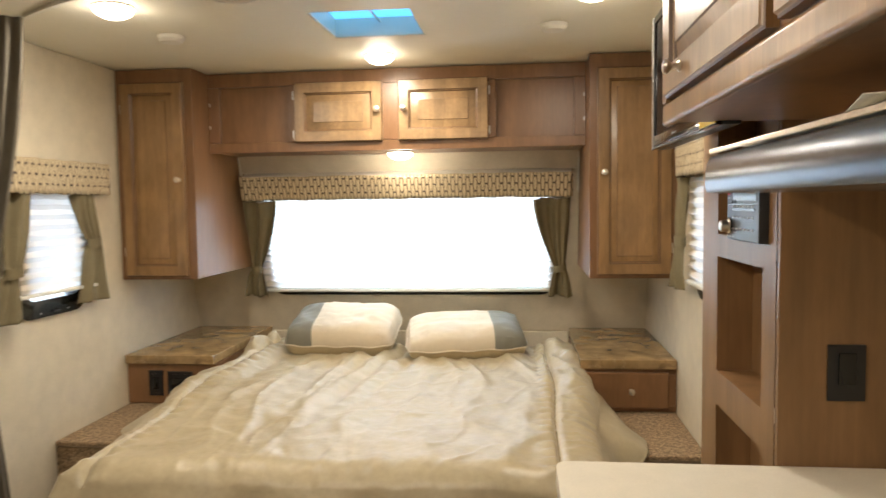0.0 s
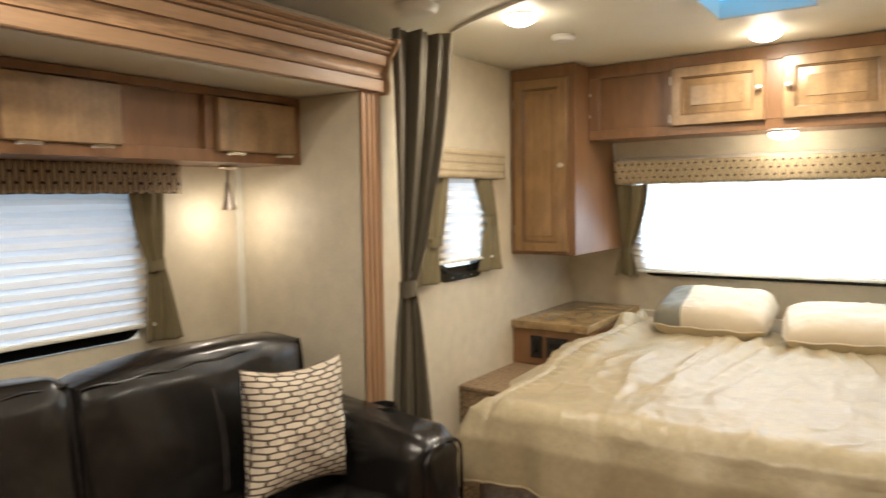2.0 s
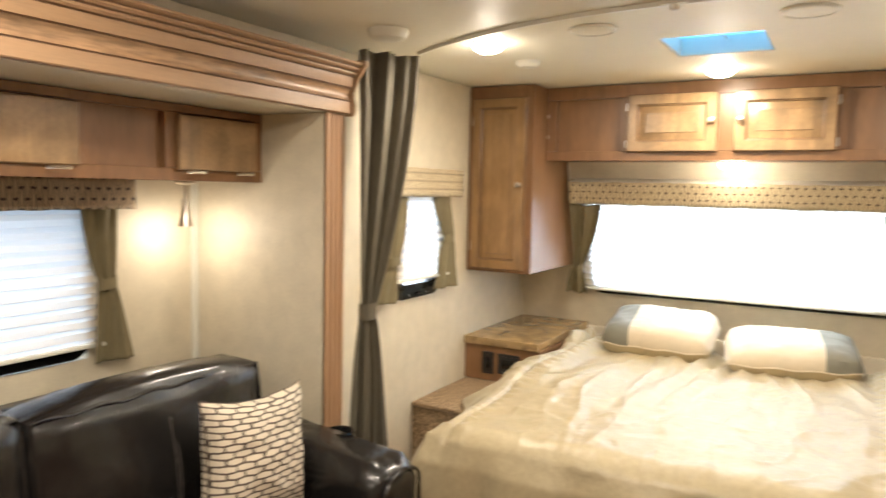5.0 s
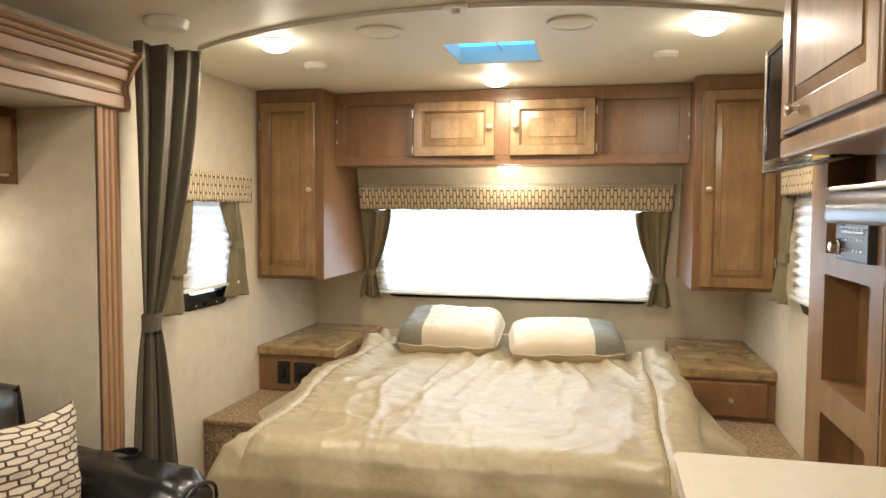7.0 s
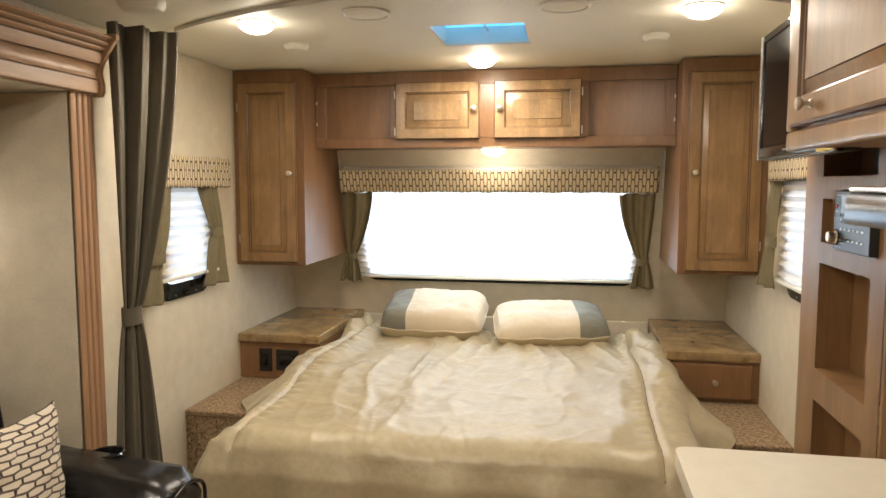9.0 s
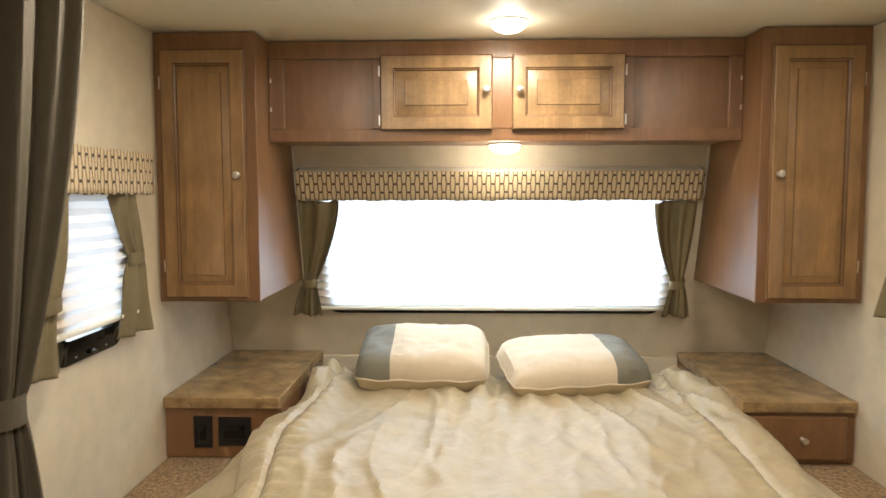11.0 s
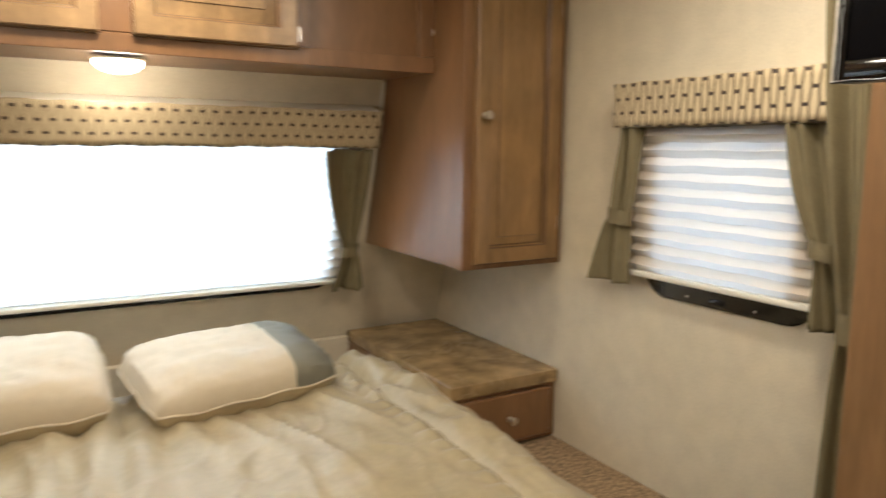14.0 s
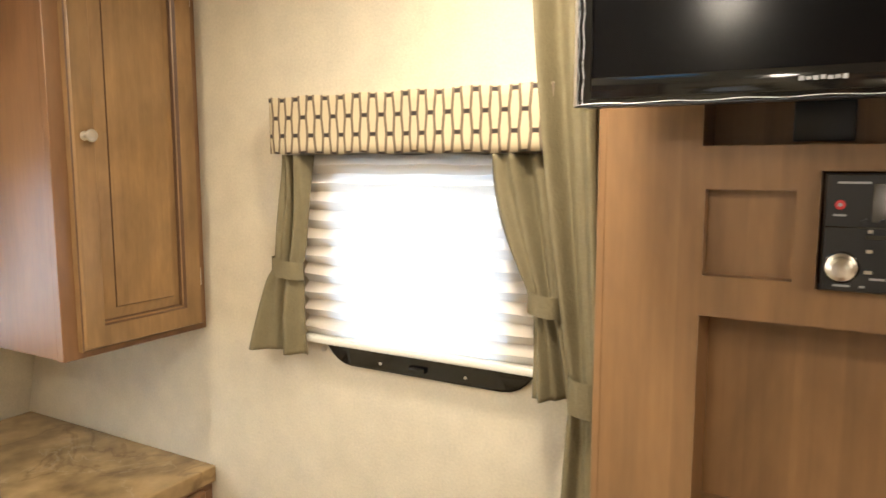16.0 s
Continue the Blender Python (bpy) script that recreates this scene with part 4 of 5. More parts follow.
def cushion(name, c, w, h, d, rot, mats, label, category, split=0.0, side=1, flange=0.0, seam=True, uv=(1, 1), n=28, pinch=0.085):
    """Stuffed pillow: w across, h up, d thick, in its own frame, then turned."""
    bm = bmesh.new()
    uvl = bm.loops.layers.uv.verify()
    def prof(a):
        return max(0.0, 1 - abs(a) ** (3.4 if split else 2.6)) ** (0.36 if split else 0.42)
    for face in (1, -1):
        vs = []
        for j in range(n + 1):
            row = []
            for i in range(n + 1):
                a, b = 2 * i / n - 1, 2 * j / n - 1
                hh = prof(a) * prof(b)
                px = a * w / 2
                py = b * h / 2 * (1 - pinch * (1 - a * a) * b * b)
                px *= 1 - pinch * (1 - b * b) * a * a
                if split:
                    px, py = px * (1 - 0.09 * (a * b) ** 4), py * (1 - 0.11 * (a * b) ** 4)
                wv = noise.noise(Vector((a * 2.3 + w * 9, b * 2.1 + c[0] * 3, face * 1.3)))
                wr = noise.noise(Vector((a * 7, b * 5 + c[0] * 7, face * 2.0)))
                zz = face * d / 2 * (1 if not split else 1.05 if face > 0 else 1.0) * hh * (1 + 0.16 * wv) + 0.006 * wr * min(1, hh * 2) + 0.006 * min(1, hh * 2) * (1 - min(1.0, abs(noise.noise(Vector((a * 3 + 2 * b, b * 4 + c[0] * 5, 5.5)))) * 3)) ** 3
                row.append(bm.verts.new((px, py, zz)))
            vs.append(row)
        for j in range(n):
            for i in range(n):
                q4 = (vs[j][i], vs[j][i + 1], vs[j + 1][i + 1], vs[j + 1][i])
                f = bm.faces.new(q4)
                a = (2 * (i + 0.5) / n - 1) * side
                f.material_index = 1 if (split and a > split and face == 1) else 2 if (split and face == -1) else 0
                for lp, (aa, bb) in zip(f.loops, ((i, j), (i + 1, j), (i + 1, j + 1), (i, j + 1))):
                    lp[uvl].uv = (aa / n * w, bb / n * h)
    bmesh.ops.remove_doubles(bm, verts=bm.verts, dist=0.0008)
    me = to_mesh(name, bm, mats)
    ob = new(name, me)
    ob.matrix_world = Matrix.Translation(c) @ Euler([radians(a) for a in rot]).to_matrix().to_4x4()
    rim = []
    for k in range(4 * 24):
        q = k % 24 / 12 - 1
        a, b = ((q, -1), (1, q), (-q, 1), (-1, -q))[k // 24]
        ca, cb = ((1 - 0.09 * (a * b) ** 4), (1 - 0.11 * (a * b) ** 4)) if split else (1, 1)
        rim.append((ca * a * w / 2 * (1 - pinch * (1 - b * b) * a * a), cb * b * h / 2 * (1 - pinch * (1 - a * a) * b * b), 0.003 * math.sin(k * 0.9)))
    cord = new("piping", to_mesh("piping", tube(bmesh.new(), rim + rim[:1], 0.0035 if split else 0.002, 6), mats[0]))
    cord.parent = ob
    return tagged(ob, label, category)


cushion("bed_pillow", (-0.86, 5.185, 0.798), 0.54, 0.375, 0.20, (15, 0, -1), [M_PILLOW, M_SLATE, M_PILLOWT], "plump cream bed pillow with a slate-green end band", "pillow", split=0.45, side=-1, pinch=0.03)
cushion("bed_pillow", (-0.27, 5.140, 0.780), 0.57, 0.370, 0.170, (11, -1, 9), [M_PILLOW, M_SLATE, M_PILLOWT], "cream bed pillow with a slate-green end band, slightly askew", "pillow", split=0.40, side=1, pinch=0.03)

# ---- sofa ----
SFY0, SFY1 = 1.56, 3.44
sofa = thing("sofa", (-1.7, 2.5, 0.0), "black leather two-seat sofa with rolled arms and a cup holder", "sofa")


def puff(x0, x1, y0, y1, z0, z1, r, tilt=0.0, crown=0.02, n=14):
    """Stuffed block: a box with round edges, bulging faces and soft dents."""
    bm = boxm(x0, x1, y0, y1, z0, z1)
    bmesh.ops.subdivide_edges(bm, edges=list(bm.edges), cuts=n, use_grid_fill=True)
    c = Vector(((x0 + x1) / 2, (y0 + y1) / 2, (z0 + z1) / 2))
    hx, hy, hz = (x1 - x0) / 2, (y1 - y0) / 2, (z1 - z0) / 2
    for v in bm.verts:
        p = v.co - c
        q = Vector([max(-h + r, min(h - r, a)) for a, h in zip(p, (hx, hy, hz))])
        d = p - q
        if d.length > 0:
            q2 = q + d.normalized() * r
        else:
            q2 = p
        a, b, g = p.x / hx, p.y / hy, p.z / hz
        bul = crown
        q2.x += bul * a * (1 - b * b) * (1 - g * g)
        q2.y += bul * 0.5 * b * (1 - a * a) * (1 - g * g)
        q2.z += bul * g * (1 - b * b) * (1 - a * a)
        w = noise.noise((c + p) * 6.0) * 1.5 + (1 - min(1, abs(noise.noise((c + p) * 4.3)) * 3)) ** 3
        w2 = noise.noise((c + p) * 17.0)
        q2 += d.normalized() * (0.007 * w + 0.003 * w2) if d.length else Vector()
        q2.x += (p.z + hz) * tilt
        v.co = c + q2
    return bm


part("sofa_base", puff(-2.12, -1.30, SFY0 + 0.2, SFY1 - 0.2, 0.07, 0.34, 0.03, 0, 0.0, 8), M_LEATHER, sofa)
part("seat_cushion", puff(-1.95, -1.27, SFY0 + 0.225, 2.515, 0.34, 0.52, 0.05), M_LEATHER, sofa)
part("seat_cushion", puff(-1.95, -1.27, 2.518, SFY1 - 0.225, 0.34, 0.52, 0.05), M_LEATHER, sofa)
part("back_cushion", puff(-1.80, -1.655, SFY0 + 0.19, 2.50, 0.50, 0.955, 0.028, -0.14, 0.03), M_LEATHER, sofa)
part("back_cushion", puff(-1.80, -1.655, 2.505, SFY1 - 0.175, 0.50, 0.935, 0.028, -0.14, 0.03), M_LEATHER, sofa)
part("sofa_back", puff(-2.15, -1.845, SFY0 + 0.02, SFY1 - 0.02, 0.07, 0.86, 0.05, -0.02, 0.0, 8), M_LEATHER, sofa)
for y0, y1 in ((SFY0, SFY0 + 0.225), (SFY1 - 0.225, SFY1)):
    a = part("armrest", puff(-2.10, -1.20, y0, y1, 0.07, 0.70, 0.07, 0, 0.015, 18), M_LEATHER, sofa)
    for v in a.data.vertices:
        wx = v.co.x + (-1.7)
        if wx > -1.50 and v.co.z > 0.4:
            v.co.z -= (wx + 1.50) * 0.10
    cx = -1.197
    arch = [Vector((cx, y0 + 0.018, 0.10 + 0.50 * k / 8)) for k in range(9)]
    arch += [Vector((cx, (y0 + y1) / 2 - ((y1 - y0) / 2 - 0.018) * math.cos(math.pi * k / 10), 0.60 + 0.055 * math.sin(math.pi * k / 10))) for k in range(1, 10)]
    arch += [Vector((cx, y1 - 0.018, 0.60 - 0.50 * k / 8)) for k in range(9)]
    part("piping", tube(bmesh.new(), arch, 0.0055, 8), M_LEATHER, sofa)
    ym = (y0 + y1) / 2
    part("cup_holder", lathe(bmesh.new(), (-1.47, ym + 0.05, 0.700), (0, 0, 1), [(0.046, -0.01), (0.048, 0.008), (0.044, 0.012), (0.039, 0.010), (0.037, -0.004), (0.0, -0.005)], 28), M_GLOSS, sofa, "black plastic cup holder")
# piping and stitched seams
for y0, y1, zt in ((SFY0 + 0.19, 2.50, 0.955), (2.505, SFY1 - 0.175, 0.935)):
    fx = lambda z: -1.655 - (z - 0.50) * 0.14
    def edge(y, z, out=0.0):
        b = 1 - ((y - (y0 + y1) / 2) / ((y1 - y0) / 2)) ** 2
        g = 1 - ((z - (zt + 0.5) / 2) / ((zt - 0.5) / 2)) ** 2
        return Vector((fx(z) + 0.032 * max(0, b) * max(0, g) + out, y, z))
    r = 0.012
    loop = [edge(y0 + r, 0.56)] + [edge(y0 + r, 0.56 + (zt - 0.60) * k / 8) for k in range(1, 9)]
    loop += [edge(y0 + r + (y1 - y0 - 2 * r) * k / 24, zt - 0.010 + 0.004 * math.sin(k * 1.3)) for k in range(25)]
    loop += [edge(y1 - r, zt - 0.04 - (zt - 0.60) * k / 8) for k in range(9)]
    part("piping", tube(bmesh.new(), [p + Vector((-0.006, 0, 0)) for p in loop], 0.006, 8), M_LEATHER, sofa)
    ym = (y0 + y1) / 2
    for dy in (-0.006, 0.006):
        part("seam", tube(bmesh.new(), [edge(ym + dy, 0.56 + (zt - 0.60) * k / 20, 0.0035) for k in range(21)], 0.0016, 5), M_THREAD, sofa, "double-stitched seam")


cushion("throw_pillow", (-1.49, 3.01, 0.738), 0.38, 0.37, 0.14, (84, 4, 88), [M_HEXP], "square cream throw pillow with a dark lozenge print, standing upright", "throw pillow", uv=(1, 1), pinch=0.155)
cushion("throw_pillow", (-1.50, 2.055, 0.715), 0.37, 0.37, 0.13, (84, -15, 88), [M_HEXP], "square cream throw pillow with a dark lozenge print, tilted", "throw pillow", pinch=0.13)

# ---- slide overhead cabinet ----
oc = thing("overhead_cabinet", (-2.05, 2.3, 1.5), "long maple overhead cabinet with plain lift doors above the sofa", "cabinet")
part("cabinet_body", boxm(SX + 0.001, -1.9075, 0.952, SY - 0.001, 1.508, SZ - 0.001), M_WOOD, oc)
PO = Plane((-1.907, 0, 0), (0, 1, 0), (1, 0, 0))
bm = bmesh.new()
for a in ((0.952, SY - 0.001, 1.506, 1.545), (0.952, SY - 0.001, 1.715, SZ - 0.001), (2.36, 2.45, 1.546, 1.714), (2.75, 2.78, 1.546, 1.714), (3.045, 3.10, 1.546, 1.714), (3.40, SY - 0.001, 1.546, 1.714), (1.75, 1.80, 1.546, 1.714), (2.08, 2.11, 1.546, 1.714), (1.42, 1.47, 1.546, 1.714), (0.952, 1.0, 1.546, 1.714)):
    rings(bm, PO, *a, [(0, 0), (0, 0.018), (0.0015, 0.0195)])
part("face_frame", bm, M_WOOD, oc)
PO2 = Plane((-1.887, 0, 0), (0, 1, 0), (1, 0, 0))
for a, b in ((2.443, 2.756), (3.085, 3.412), (1.79, 2.09), (1.0, 1.43)):
    dr = part("door", rings(bmesh.new(), PO2, a, b, 1.540, 1.708, [(0, 0), (0, 0.016), (0.003, 0.019)]), M_DOORH, oc, "plain maple lift door")
    for uy in (a + 0.06, b - 0.06):
        hm = tube(bmesh.new(), [PO2(uy - 0.03, 1.532, 0.018), PO2(uy - 0.025, 1.533, 0.034), PO2(uy, 1.533, 0.038), PO2(uy + 0.025, 1.533, 0.034), PO2(uy + 0.03, 1.532, 0.018)], 0.0045)
        part("handle", hm, M_NICKEL, dr)
# corner strip and reading lamp
struct("corner_strip", boxm(SX + 0.001, SX + 0.012, SY - 0.028, SY - 0.001, 0.31, 1.507), M_WHITE, "cream vinyl strip in the slide-out's corner", "trim")
rl = thing("reading_lamp", (-2.05, 3.30, 1.508), "brushed nickel reading spotlight under the overhead cabinet", "lamp")
rx, ry = -2.08, 3.285
part("lamp_base", lathe(bmesh.new(), (rx, ry, 1.506), (0, 0, -1), [(0.035, 0), (0.036, 0.006), (0.03, 0.010), (0.01, 0.014)], 24), M_NICKEL, rl)
part("lamp_stem", tube(bmesh.new(), [(rx, ry, 1.50), (rx, ry, 1.44)], 0.006), M_NICKEL, rl)
part("lamp_shade", lathe(bmesh.new(), (rx, ry, 1.445), (0, 0, -1), [(0.012, 0), (0.013, 0.03), (0.018, 0.06), (0.028, 0.095), (0.026, 0.095), (0.012, 0.05)], 24), M_NICKEL, rl, "flared nickel shade")

# ---- long curtains and rail ----
PT = Plane((-1.60, 3.60, 0), (0.51, 0.86, 0), (0.86, -0.51, 0))
tied_curtain(PT, 1, 0.005, 0.245, 0.024, 0.075, -0.05, 0.165, 1.965, 1.06, 0.10, 0.035, "long olive curtain, coloured as in shade, tied beside the slide-out casing", n=5, lx=2.0, name="long_curtain", cloth=M_CURT_DIM)
PT2 = Plane((RX - 0.002, 3.80, 0), (0, 1, 0), (-1, 0, 0))
tied_curtain(PT2, 1, -0.005, 0.105, -0.027, 0.020, -0.05, 0.065, 1.965, 1.108, 0.10, 0.075, "long olive curtain tied at the waist beside the television", n=2, lx=1.6, name="long_curtain")
rail = thing("curtain_rail", (-0.5, 3.6, CZ), "curved white ceiling curtain rail", "curtain rail", kind="structure")
pts = []
for k in range(41):
    s = k / 40
    x = -1.50 + s * 2.02
    y = 3.86 - 0.34 * (1 - ((x + 0.5) / 1.0) ** 2 if abs(x + 0.5) < 1.0 else 0)
    pts.append((x, y))
bm = bmesh.new()
prev = None
for x, y in pts:
    cur = [bm.verts.new((x, y + dy, CZ - dz)) for dy, dz in ((-0.008, 0.001), (-0.008, 0.013), (-0.003, 0.013), (0.003, 0.013), (0.008, 0.013), (0.008, 0.001))]
    if prev:
        for i in range(6):
            j = (i + 1) % 6
            bm.faces.new((prev[i], prev[j], cur[j], cur[i]))
    else:
        bm.faces.new(cur)
    prev = cur
bm.faces.new(prev)
part("rail_track", bm, M_WHITE, rail)

# ---- ceiling fixtures ----
def puck(x, y, z, label, group):
    p = thing("ceiling_light", (x, y, z), label, "ceiling light", group=group)
    part("light_rim", lathe(bmesh.new(), (x, y, z - 0.001), (0, 0, -1), [(0.060, 0), (0.061, 0.002), (0.058, 0.004)], 32), M_WHITE, p)
    lens = part("light_lens", lathe(bmesh.new(), (x, y, z - 0.0045), (0, 0, -1), [(0.054, 0), (0.057, 0.005), (0.053, 0.013), (0.042, 0.022), (0.026, 0.029), (0.0, 0.032)], 28), M_LIT, p, "glowing frosted lens")
    return p


# Includes the two added lights of LAMPS.
for lx, ly in LAMPS:
    puck(lx, ly, CZ, "round ceiling light with a glowing frosted lens", "round ceiling lights")
puck(-0.545, 5.02, 1.645, "small round glowing light under the header cabinet", "")
for x, y in ((-0.80, 3.75), (-0.20, 3.76)):
    p = thing("ceiling_speaker", (x, y, CZ), "round cream ceiling speaker grille", "ceiling speaker", group="ceiling speakers")
    part("speaker_rim", lathe(bmesh.new(), (x, y, CZ - 0.001), (0, 0, -1), [(0.075, 0), (0.075, 0.006), (0.068, 0.009), (0.064, 0.006)], 32), M_WHITE, p)
    part("speaker_grille", lathe(bmesh.new(), (x, y, CZ - 0.002), (0, 0, -1), [(0.063, 0), (0.063, 0.005), (0.03, 0.009), (0.0, 0.010)], 32), M_CEIL, p)
for x, y, lb in ((-1.20, 4.19, "small round white ceiling detector"), (0.11, 4.24, "small round white ceiling detector")):
    part("detector", lathe(bmesh.new(), (x, y, CZ - 0.001), (0, 0, -1), [(0.045, 0), (0.045, 0.012), (0.036, 0.022), (0.0, 0.024)], 28), M_WHITE, None, lb, "detector")
part("smoke_detector", lathe(bmesh.new(), (-1.39, 3.50, CZ - 0.001), (0, 0, -1), [(0.065, 0), (0.065, 0.014), (0.056, 0.028), (0.03, 0.034), (0.0, 0.034)], 32), M_WHITE, None, "round white smoke detector", "detector")

# ---- entertainment unit ----
EX, EY0, EY1 = 0.48, 3.212, 3.755
eu = thing("entertainment_unit", (0.56, 3.45, 0.0), "maple entertainment unit with open cubbies", "cabinet")
PE = Plane((EX, 0, 0), (0, 1, 0), (-1, 0, 0))
cub = [(3.28, 3.626, 1.497, 1.62), (3.512, 3.62, 1.325, 1.44), (3.255, 3.485, 1.318, 1.465), (3.29, 3.622, 0.985, 1.27), (3.29, 3.622, 0.35, 0.90)]
us = sorted({EY0, EY1} | {c[0] for c in cub} | {c[1] for c in cub})
vs_ = sorted({0.0, CZ - 0.004} | {c[2] for c in cub} | {c[3] for c in cub})
bm = bmesh.new()
cache = {}
def gv(u, v, w):
    k = (round(u, 4), round(v, 4), round(w, 4))
    if k not in cache:
        cache[k] = bm.verts.new(PE(u, v, w))
    return cache[k]
for a, b in zip(us, us[1:]):
    for c, d in zip(vs_, vs_[1:]):
        mu, mv = (a + b) / 2, (c + d) / 2
        if not any(q[0] < mu < q[1] and q[2] < mv < q[3] for q in cub):
            bm.faces.new((gv(a, c, 0), gv(b, c, 0), gv(b, d, 0), gv(a, d, 0)))
for (a, b, c, d), dd in zip(cub, (0.09, 0.022, 0.05, 0.085, 0.085)):
    rings(bm, PE, a, b, c, d, [(0, 0), (0, -dd)])
bmesh.ops.remove_doubles(bm, verts=bm.verts, dist=0.0003)
part("face_frame", bm, M_WOODE, eu)
part("side_panel", boxm(EX + 0.001, RN - 0.002, EY0 - 0.016, EY0 - 0.0005, 0.0, CZ - 0.004, 0.001, 1), M_WOODE, eu)
part("side_panel", boxm(EX + 0.001, RX - 0.002, EY1, EY1 + 0.012, 0.0, CZ - 0.004, 0.001, 1), M_WOODE, eu)
ow = part("outlet_plate", boxm(0.568, 0.636, EY0 - 0.022, EY0 - 0.0165, 1.028, 1.135, 0.002, 2), M_BLACK, eu, "black plastic outlet plate")
part("outlet_socket", boxm(0.586, 0.618, EY0 - 0.026, EY0 - 0.0225, 1.06, 1.12, 0.002, 2), M_GLOSS, ow)

rd = thing("radio", (0.5, 3.4, 1.32), "black stereo receiver with a round silver volume knob", "radio")
PR = Plane((0.466, 0, 0), (0, 1, 0), (-1, 0, 0))
part("radio_body", rings(bmesh.new(), PR, 3.262, 3.48, 1.32, 1.462, [(0.0, -0.06), (0.0, 0), (0.002, 0.003), (0.006, 0.003)]), M_BLACK, rd)
part("radio_display", rings(bmesh.new(), PR, 3.275, 3.43, 1.405, 1.45, [(0, 0.0032), (0, 0.0045)]), M_GLOSS, rd)
part("disc_slot", rings(bmesh.new(), PR, 3.285, 3.435, 1.385, 1.390, [(0, 0.0032), (0, 0.005)]), M_GLOSS, rd)
part("volume_knob", lathe(bmesh.new(), PR(3.458, 1.350, 0.003), PR.w, [(0.017, 0), (0.017, 0.004), (0.0135, 0.006), (0.013, 0.020), (0.010, 0.022), (0.0, 0.021)], 28), M_NICKEL, rd, "silver volume knob")
for i in range(6):
    for v, w in ((1.3935, 0.005), (1.370, 0.007), (1.345, 0.009)):
        u = 3.43 - i * 0.026
        part("radio_button", rings(bmesh.new(), PR, u - w / 2, u + w / 2, v - 0.0015, v + 0.0025, [(0, 0.003), (0, 0.005), (0.0005, 0.0055)]), M_NICKEL, rd)
M_RED = mat("red_plastic", (0.5, 0.02, 0.02), 0.4)
part("power_button", lathe(bmesh.new(), PR(3.463, 1.425, 0.003), PR.w, [(0.0058, 0), (0.0058, 0.0025), (0.0046, 0.003), (0.0040, 0.0016), (0.0, 0.0016)], 20), M_RED, rd, "ringed red power button")
part("power_symbol", lathe(bmesh.new(), PR(3.463, 1.425, 0.0046), PR.w, [(0.0024, 0), (0.0024, 0.0008), (0.0, 0.001)], 14), M_BADGE, rd)
part("knob_ring", lathe(bmesh.new(), PR(3.458, 1.350, 0.0035), PR.w, [(0.0195, 0), (0.0195, 0.002), (0.0178, 0.003)], 32), M_GLOSS, rd)
for u0_, u1_, v_ in ((3.432, 3.467, 1.4515), (3.456, 3.470, 1.4125), (3.448, 3.466, 1.3275), (3.432, 3.438, 1.3275), (3.412, 3.428, 1.3375)):
    part("printed_mark", rings(bmesh.new(), PR, u0_, u1_, v_ - 0.0013, v_ + 0.0013, [(0, 0.0031), (0, 0.0036)]), M_BADGE, rd)
for u_ in (3.436, 3.418):
    part("preset_button", lathe(bmesh.new(), PR(u_, 1.405, 0.003), PR.w, [(0.0042, 0), (0.0042, 0.0025), (0.003, 0.0035), (0.0, 0.0035)], 16), M_BLACK, rd)
part("face_split", rings(bmesh.new(), PR, 3.264, 3.478, 1.3975, 1.3990, [(0, 0.0031), (0, 0.0036)]), M_GLOSS, rd)

tv = thing("television", (0.36, 3.4, 1.54), "black flat-screen television with a silver lower edge and a yellow sticker", "television")
TY0, TY1, TZ0, TZ1 = 3.13, 3.755, 1.543, 1.885
PTV = Plane((0.357, 0, 0), (0, 1, 0), (-1, 0, 0))
part("tv_body", boxm(0.3575, 0.39, TY0, TY1, TZ0, TZ1, 0.004, 2), M_BLACK, tv)
part("tv_bezel", rings(bmesh.new(), PTV, TY0, TY1, TZ0, TZ1, [(0, 0), (0, 0.008), (0.002, 0.010), (0.018, 0.010), (0.019, 0.006)]), M_GLOSS, tv)
part("tv_screen", rings(bmesh.new(), PTV, TY0 + 0.019, TY1 - 0.019, TZ0 + 0.034, TZ1 - 0.019, [(0, 0.0062), (0, 0.0068)]), M_SCREEN, tv, "dark glossy screen")
part("tv_lower_bar", rings(bmesh.new(), PTV, TY0 + 0.0195, TY1 - 0.0195, TZ0 + 0.008, TZ0 + 0.033, [(0, 0.0062), (0, 0.0115), (0.001, 0.012)]), M_GLOSS, tv)
part("tv_chrome_edge", boxm(0.343, 0.3465, TY0, TY1, TZ0 - 0.001, TZ0 + 0.0008, 0.0003, 1), M_STEEL, tv, "bright chrome lower edge")
part("tv_sticker", boxm(0.3445, 0.3455, 3.135, 3.25, TZ0 + 0.004, TZ0 + 0.046), M_YELLOW, tv, "yellow paper sticker")
part("tv_arm", boxm(0.391, 0.479, 3.38, 3.50, 1.68, 1.80, 0.004, 1), M_BLACK, tv)

# ---- kitchen ----
kc = thing("kitchen_cabinet", (0.43, 2.2, 1.52), "glossy maple kitchen wall cabinet with raised-panel doors", "cabinet")
KX, KY1 = 0.272, 3.155
part("cabinet_body", boxm(KX + 0.001, RN - 0.002, 1.0, KY1, 1.55, CZ - 0.004, 0.006, 3), M_WOOD, kc)
part("bottom_rail", boxm(KX - 0.016, KX, 1.0, KY1, 1.542, 1.582, 0.009, 4), M_DOOR, kc)
part("end_stile", boxm(KX - 0.016, KX, KY1 - 0.03, KY1, 1.583, CZ - 0.004, 0.003, 2), M_DOOR, kc)
PK = Plane((KX - 0.001, 0, 0), (0, 1, 0), (-1, 0, 0))
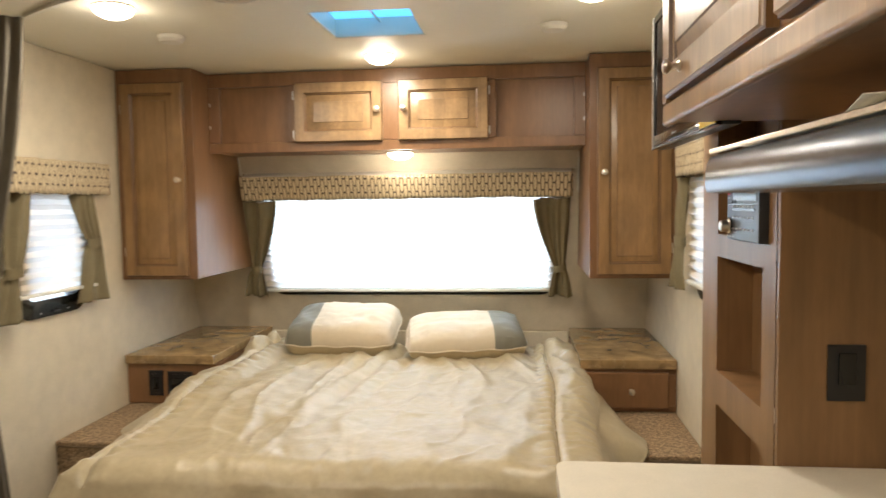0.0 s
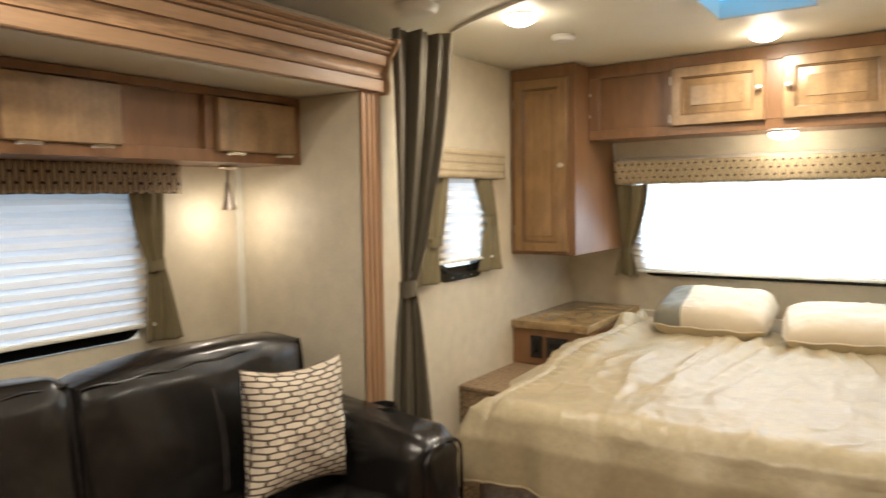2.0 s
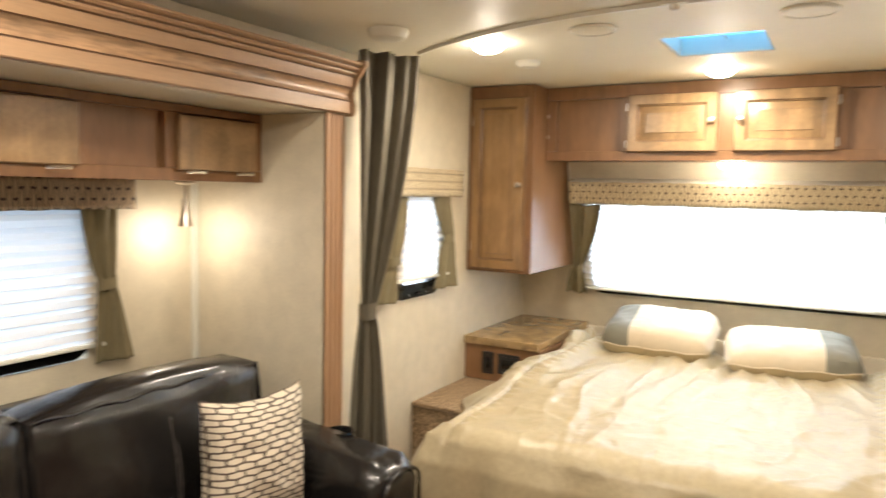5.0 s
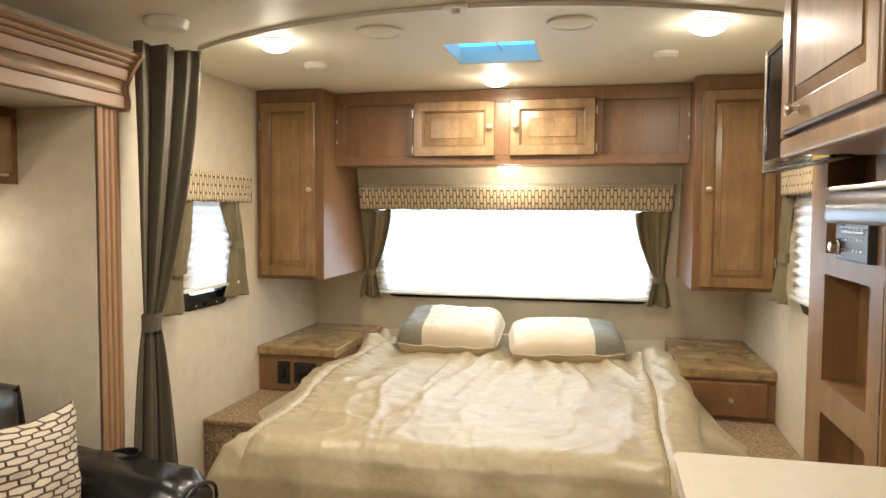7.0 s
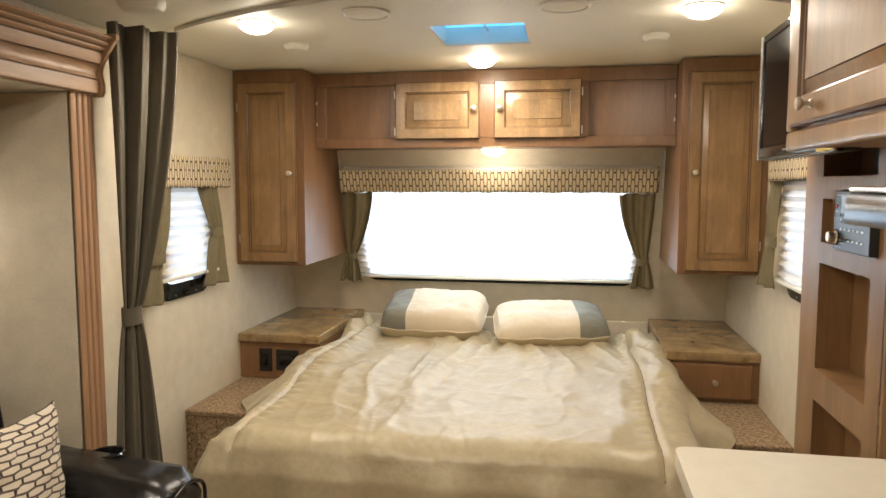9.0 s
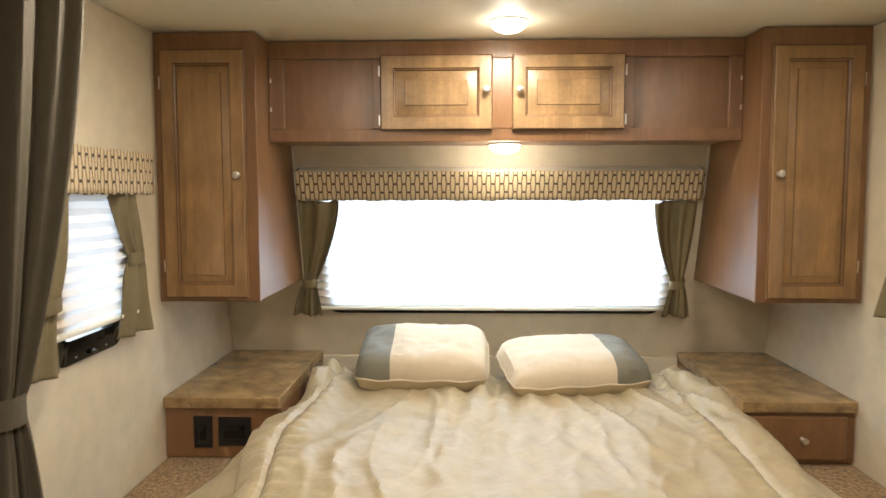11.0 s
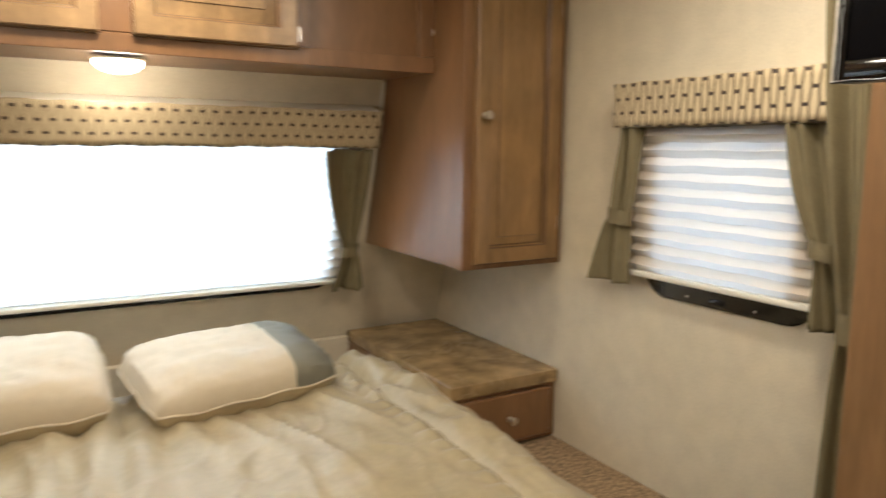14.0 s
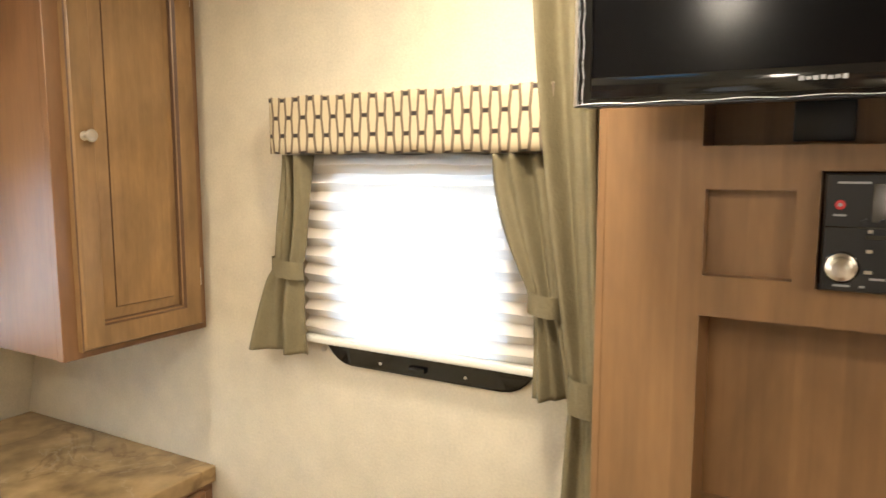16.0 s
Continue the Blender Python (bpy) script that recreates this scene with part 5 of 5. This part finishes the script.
for a, b in ((2.60, 3.125), (2.06, 2.565), (1.5, 2.0), (1.02, 1.48)):
    dr = part("door", rings(bmesh.new(), PK, a, b, 1.590, 1.975, RAISED(0.05), dark=GROOVE), [M_DOOR, M_GLAZE], kc, "glossy maple raised-panel door")
    knob(dr, Plane((KX - 0.020, 0, 0), (0, 1, 0), (-1, 0, 0)), b - 0.14 if a > 2.5 else b - 0.10, 1.622)

ct = thing("kitchen_counter", (0.33, 2.1, 0.0), "cream laminate kitchen counter on a maple base cabinet", "counter")
bm = bmesh.new()
o = [(0.087, 3.192), (0.074, 3.188), (0.066, 3.178), (0.062, 3.165), (0.062, 1.0), (RN - 0.003, 1.0), (RN - 0.003, 3.192)]
r1 = [[bm.verts.new((x, y, z)) for x, y in o] for z in (0.862, 0.897, 0.9)]
for p, q in zip(r1, r1[1:]):
    for i in range(len(o)):
        j = (i + 1) % len(o)
        bm.faces.new((p[i], p[j], q[j], q[i]))
bm.faces.new(r1[0])
bm.faces.new(r1[-1])
part("countertop", bm, M_COUNTER, ct, "cream laminate countertop")
part("base_cabinet", boxm(0.09, RN - 0.003, 1.0, 3.17, 0.0, 0.86), M_WOOD, ct)

hd = thing("range_hood", (0.4, 2.4, 1.42), "stainless steel range hood with a curved front edge", "range hood")
bm = bmesh.new()
hp = [(0.244, 1.417), (0.236, 1.4185), (0.2335, 1.424), (0.2335, 1.440), (0.235, 1.454), (0.239, 1.463), (0.246, 1.466), (RN - 0.003, 1.468), (RN - 0.003, 1.417)]
r1 = [[bm.verts.new((x, y, z)) for x, z in hp] for y in (1.9, 2.735, 2.75)]
for p, q in zip(r1, r1[1:]):
    for i in range(len(hp)):
        j = (i + 1) % len(hp)
        bm.faces.new((p[i], p[j], q[j], q[i]))
bm.faces.new(r1[0])
bm.faces.new(r1[-1])
part("hood_shell", bm, M_STEEL, hd)
part("hood_duct", boxm(0.44, RN - 0.003, 2.0, 2.5, 1.469, 1.549), M_BLACK, hd)
part("hood_lip", boxm(0.2355, 0.2395, 1.9, 2.74, 1.4665, 1.472, 0.001, 1), M_NICKEL, hd)
part("hood_badge", boxm(0.2285, 0.2315, 2.10, 2.16, 1.428, 1.446, 0.001, 1), M_BLACK, hd)
for k, (x, y, a, w, h) in enumerate(((0.36, 2.56, 8, 0.16, 0.28), (0.37, 2.50, -14, 0.15, 0.23), (0.35, 2.36, 4, 0.14, 0.21))):
    bm = bmesh.new()
    ca, sa = math.cos(radians(a)), math.sin(radians(a))
    def leaf(s, t, x=x, y=y, w=w, h=h, ca=ca, sa=sa, k=k):
        px, py = (s - 0.5) * w, (t - 0.5) * h
        return Vector((x + px * ca - py * sa, y + px * sa + py * ca, 1.4705 + 0.003 * k + 0.014 * (1 - s) * (1 - t) + 0.005 * (1 - t) ** 2 * (3 - k) / 3 + 0.004 * math.sin(5 * s)))
    grid(bm, leaf, 8, 8)
    pp = part("paper_leaflet", bm, M_PAPER, None, "loose cream printed leaflet lying on the range hood", "leaflet")
    sm = pp.modifiers.new("thickness", "SOLIDIFY")
    sm.thickness, sm.offset = 0.0012, 1


bm = bmesh.new()
for k in range(7):
    box(bm, 0.3445, 0.3452, 3.462 + 0.0068 * k, 3.4672 + 0.0068 * k, TZ0 + 0.0185 + 0.0006 * (k % 2), TZ0 + 0.0235 - 0.0005 * (k % 3))
part("tv_badge", bm, M_BADGE, tv, "small row of silver bars")
# Glints on the television's protective film, built as pale tubes.
M_FILM = mat("film_glint", (0.55, 0.55, 0.55), 0.2)
for y_, r_ in ((TY1 - 0.009, 0.0007), (TY1 - 0.003, 0.0005)):
    part("film_glint", tube(bmesh.new(), [(0.3455 + 0.0006 * math.sin(k * 2.1), y_ + 0.0008 * math.sin(k * 1.3), TZ0 + 0.002 + (TZ1 - TZ0 - 0.004) * k / 40) for k in range(41)], r_, 5), M_FILM, tv, "thin pale line for the glint along the crinkled protective film")
part("film_glint", tube(bmesh.new(), [(0.3440 + 0.0005 * math.sin(k * 1.9), TY0 + (TY1 - TY0) * k / 60, TZ0 + 0.0025 + 0.0008 * math.sin(k * 0.8)) for k in range(61)], 0.0005, 5), M_FILM, tv, "thin pale line for the glint along the crinkled protective film")
# A nickel strip stands in for the film's glint at the side.
part("tv_side_glint", boxm(0.344, 0.3495, TY1 - 0.001, TY1 + 0.002, TZ0, TZ1, 0.001, 1), M_NICKEL, tv, "bright nickel strip for the glint on the plastic film edge")
part("curtain_strap", boxm(-1.545, -1.542, 3.64, 3.655, 1.04, 1.12, 0.001, 1), M_WHITE, None, "small white curtain strap on the long olive curtain", "strap")

bm = boxm(-0.54, -0.47, 3.50, 3.535, CZ - 0.012, CZ - 0.001, 0.003, 2)
lathe(bm, (-0.505, 3.517, CZ - 0.012), (0, 0, -1), [(0.012, 0), (0.012, 0.012), (0.006, 0.016)], 16)
part("rail_bracket", bm, M_WHITE, rail, "white ceiling bracket")
# curtain hooks over the bed window and a wall snap
for x in (-1.35, 0.235):
    part("hook", tube(bmesh.new(), [WB(x + 0.02 * math.cos(k / 2), bz(1.572) + 0.008 * math.sin(k / 2), 0.03 + 0.002 * k) for k in range(9)], 0.0022, 6), M_WHITE, None, "small white curtain hook over the bed window", "hook")
for y, z in ((4.384, 1.092),):
    part("wall_snap", lathe(bmesh.new(), (RX - 0.0005, y, z), (-1, 0, 0), [(0.006, 0), (0.006, 0.003), (0.003, 0.005)], 14), M_NICKEL, None, "tiny round snap fixed to the wall", "wall snap")

for y0, y1 in ((3.452, 3.525), (3.335, 3.405)):
    part("outlet_plate", boxm(EX + 0.080, EX + 0.086, y0, y1, 1.503, 1.585, 0.002, 2), M_BLACK, eu, "black plastic outlet plate")
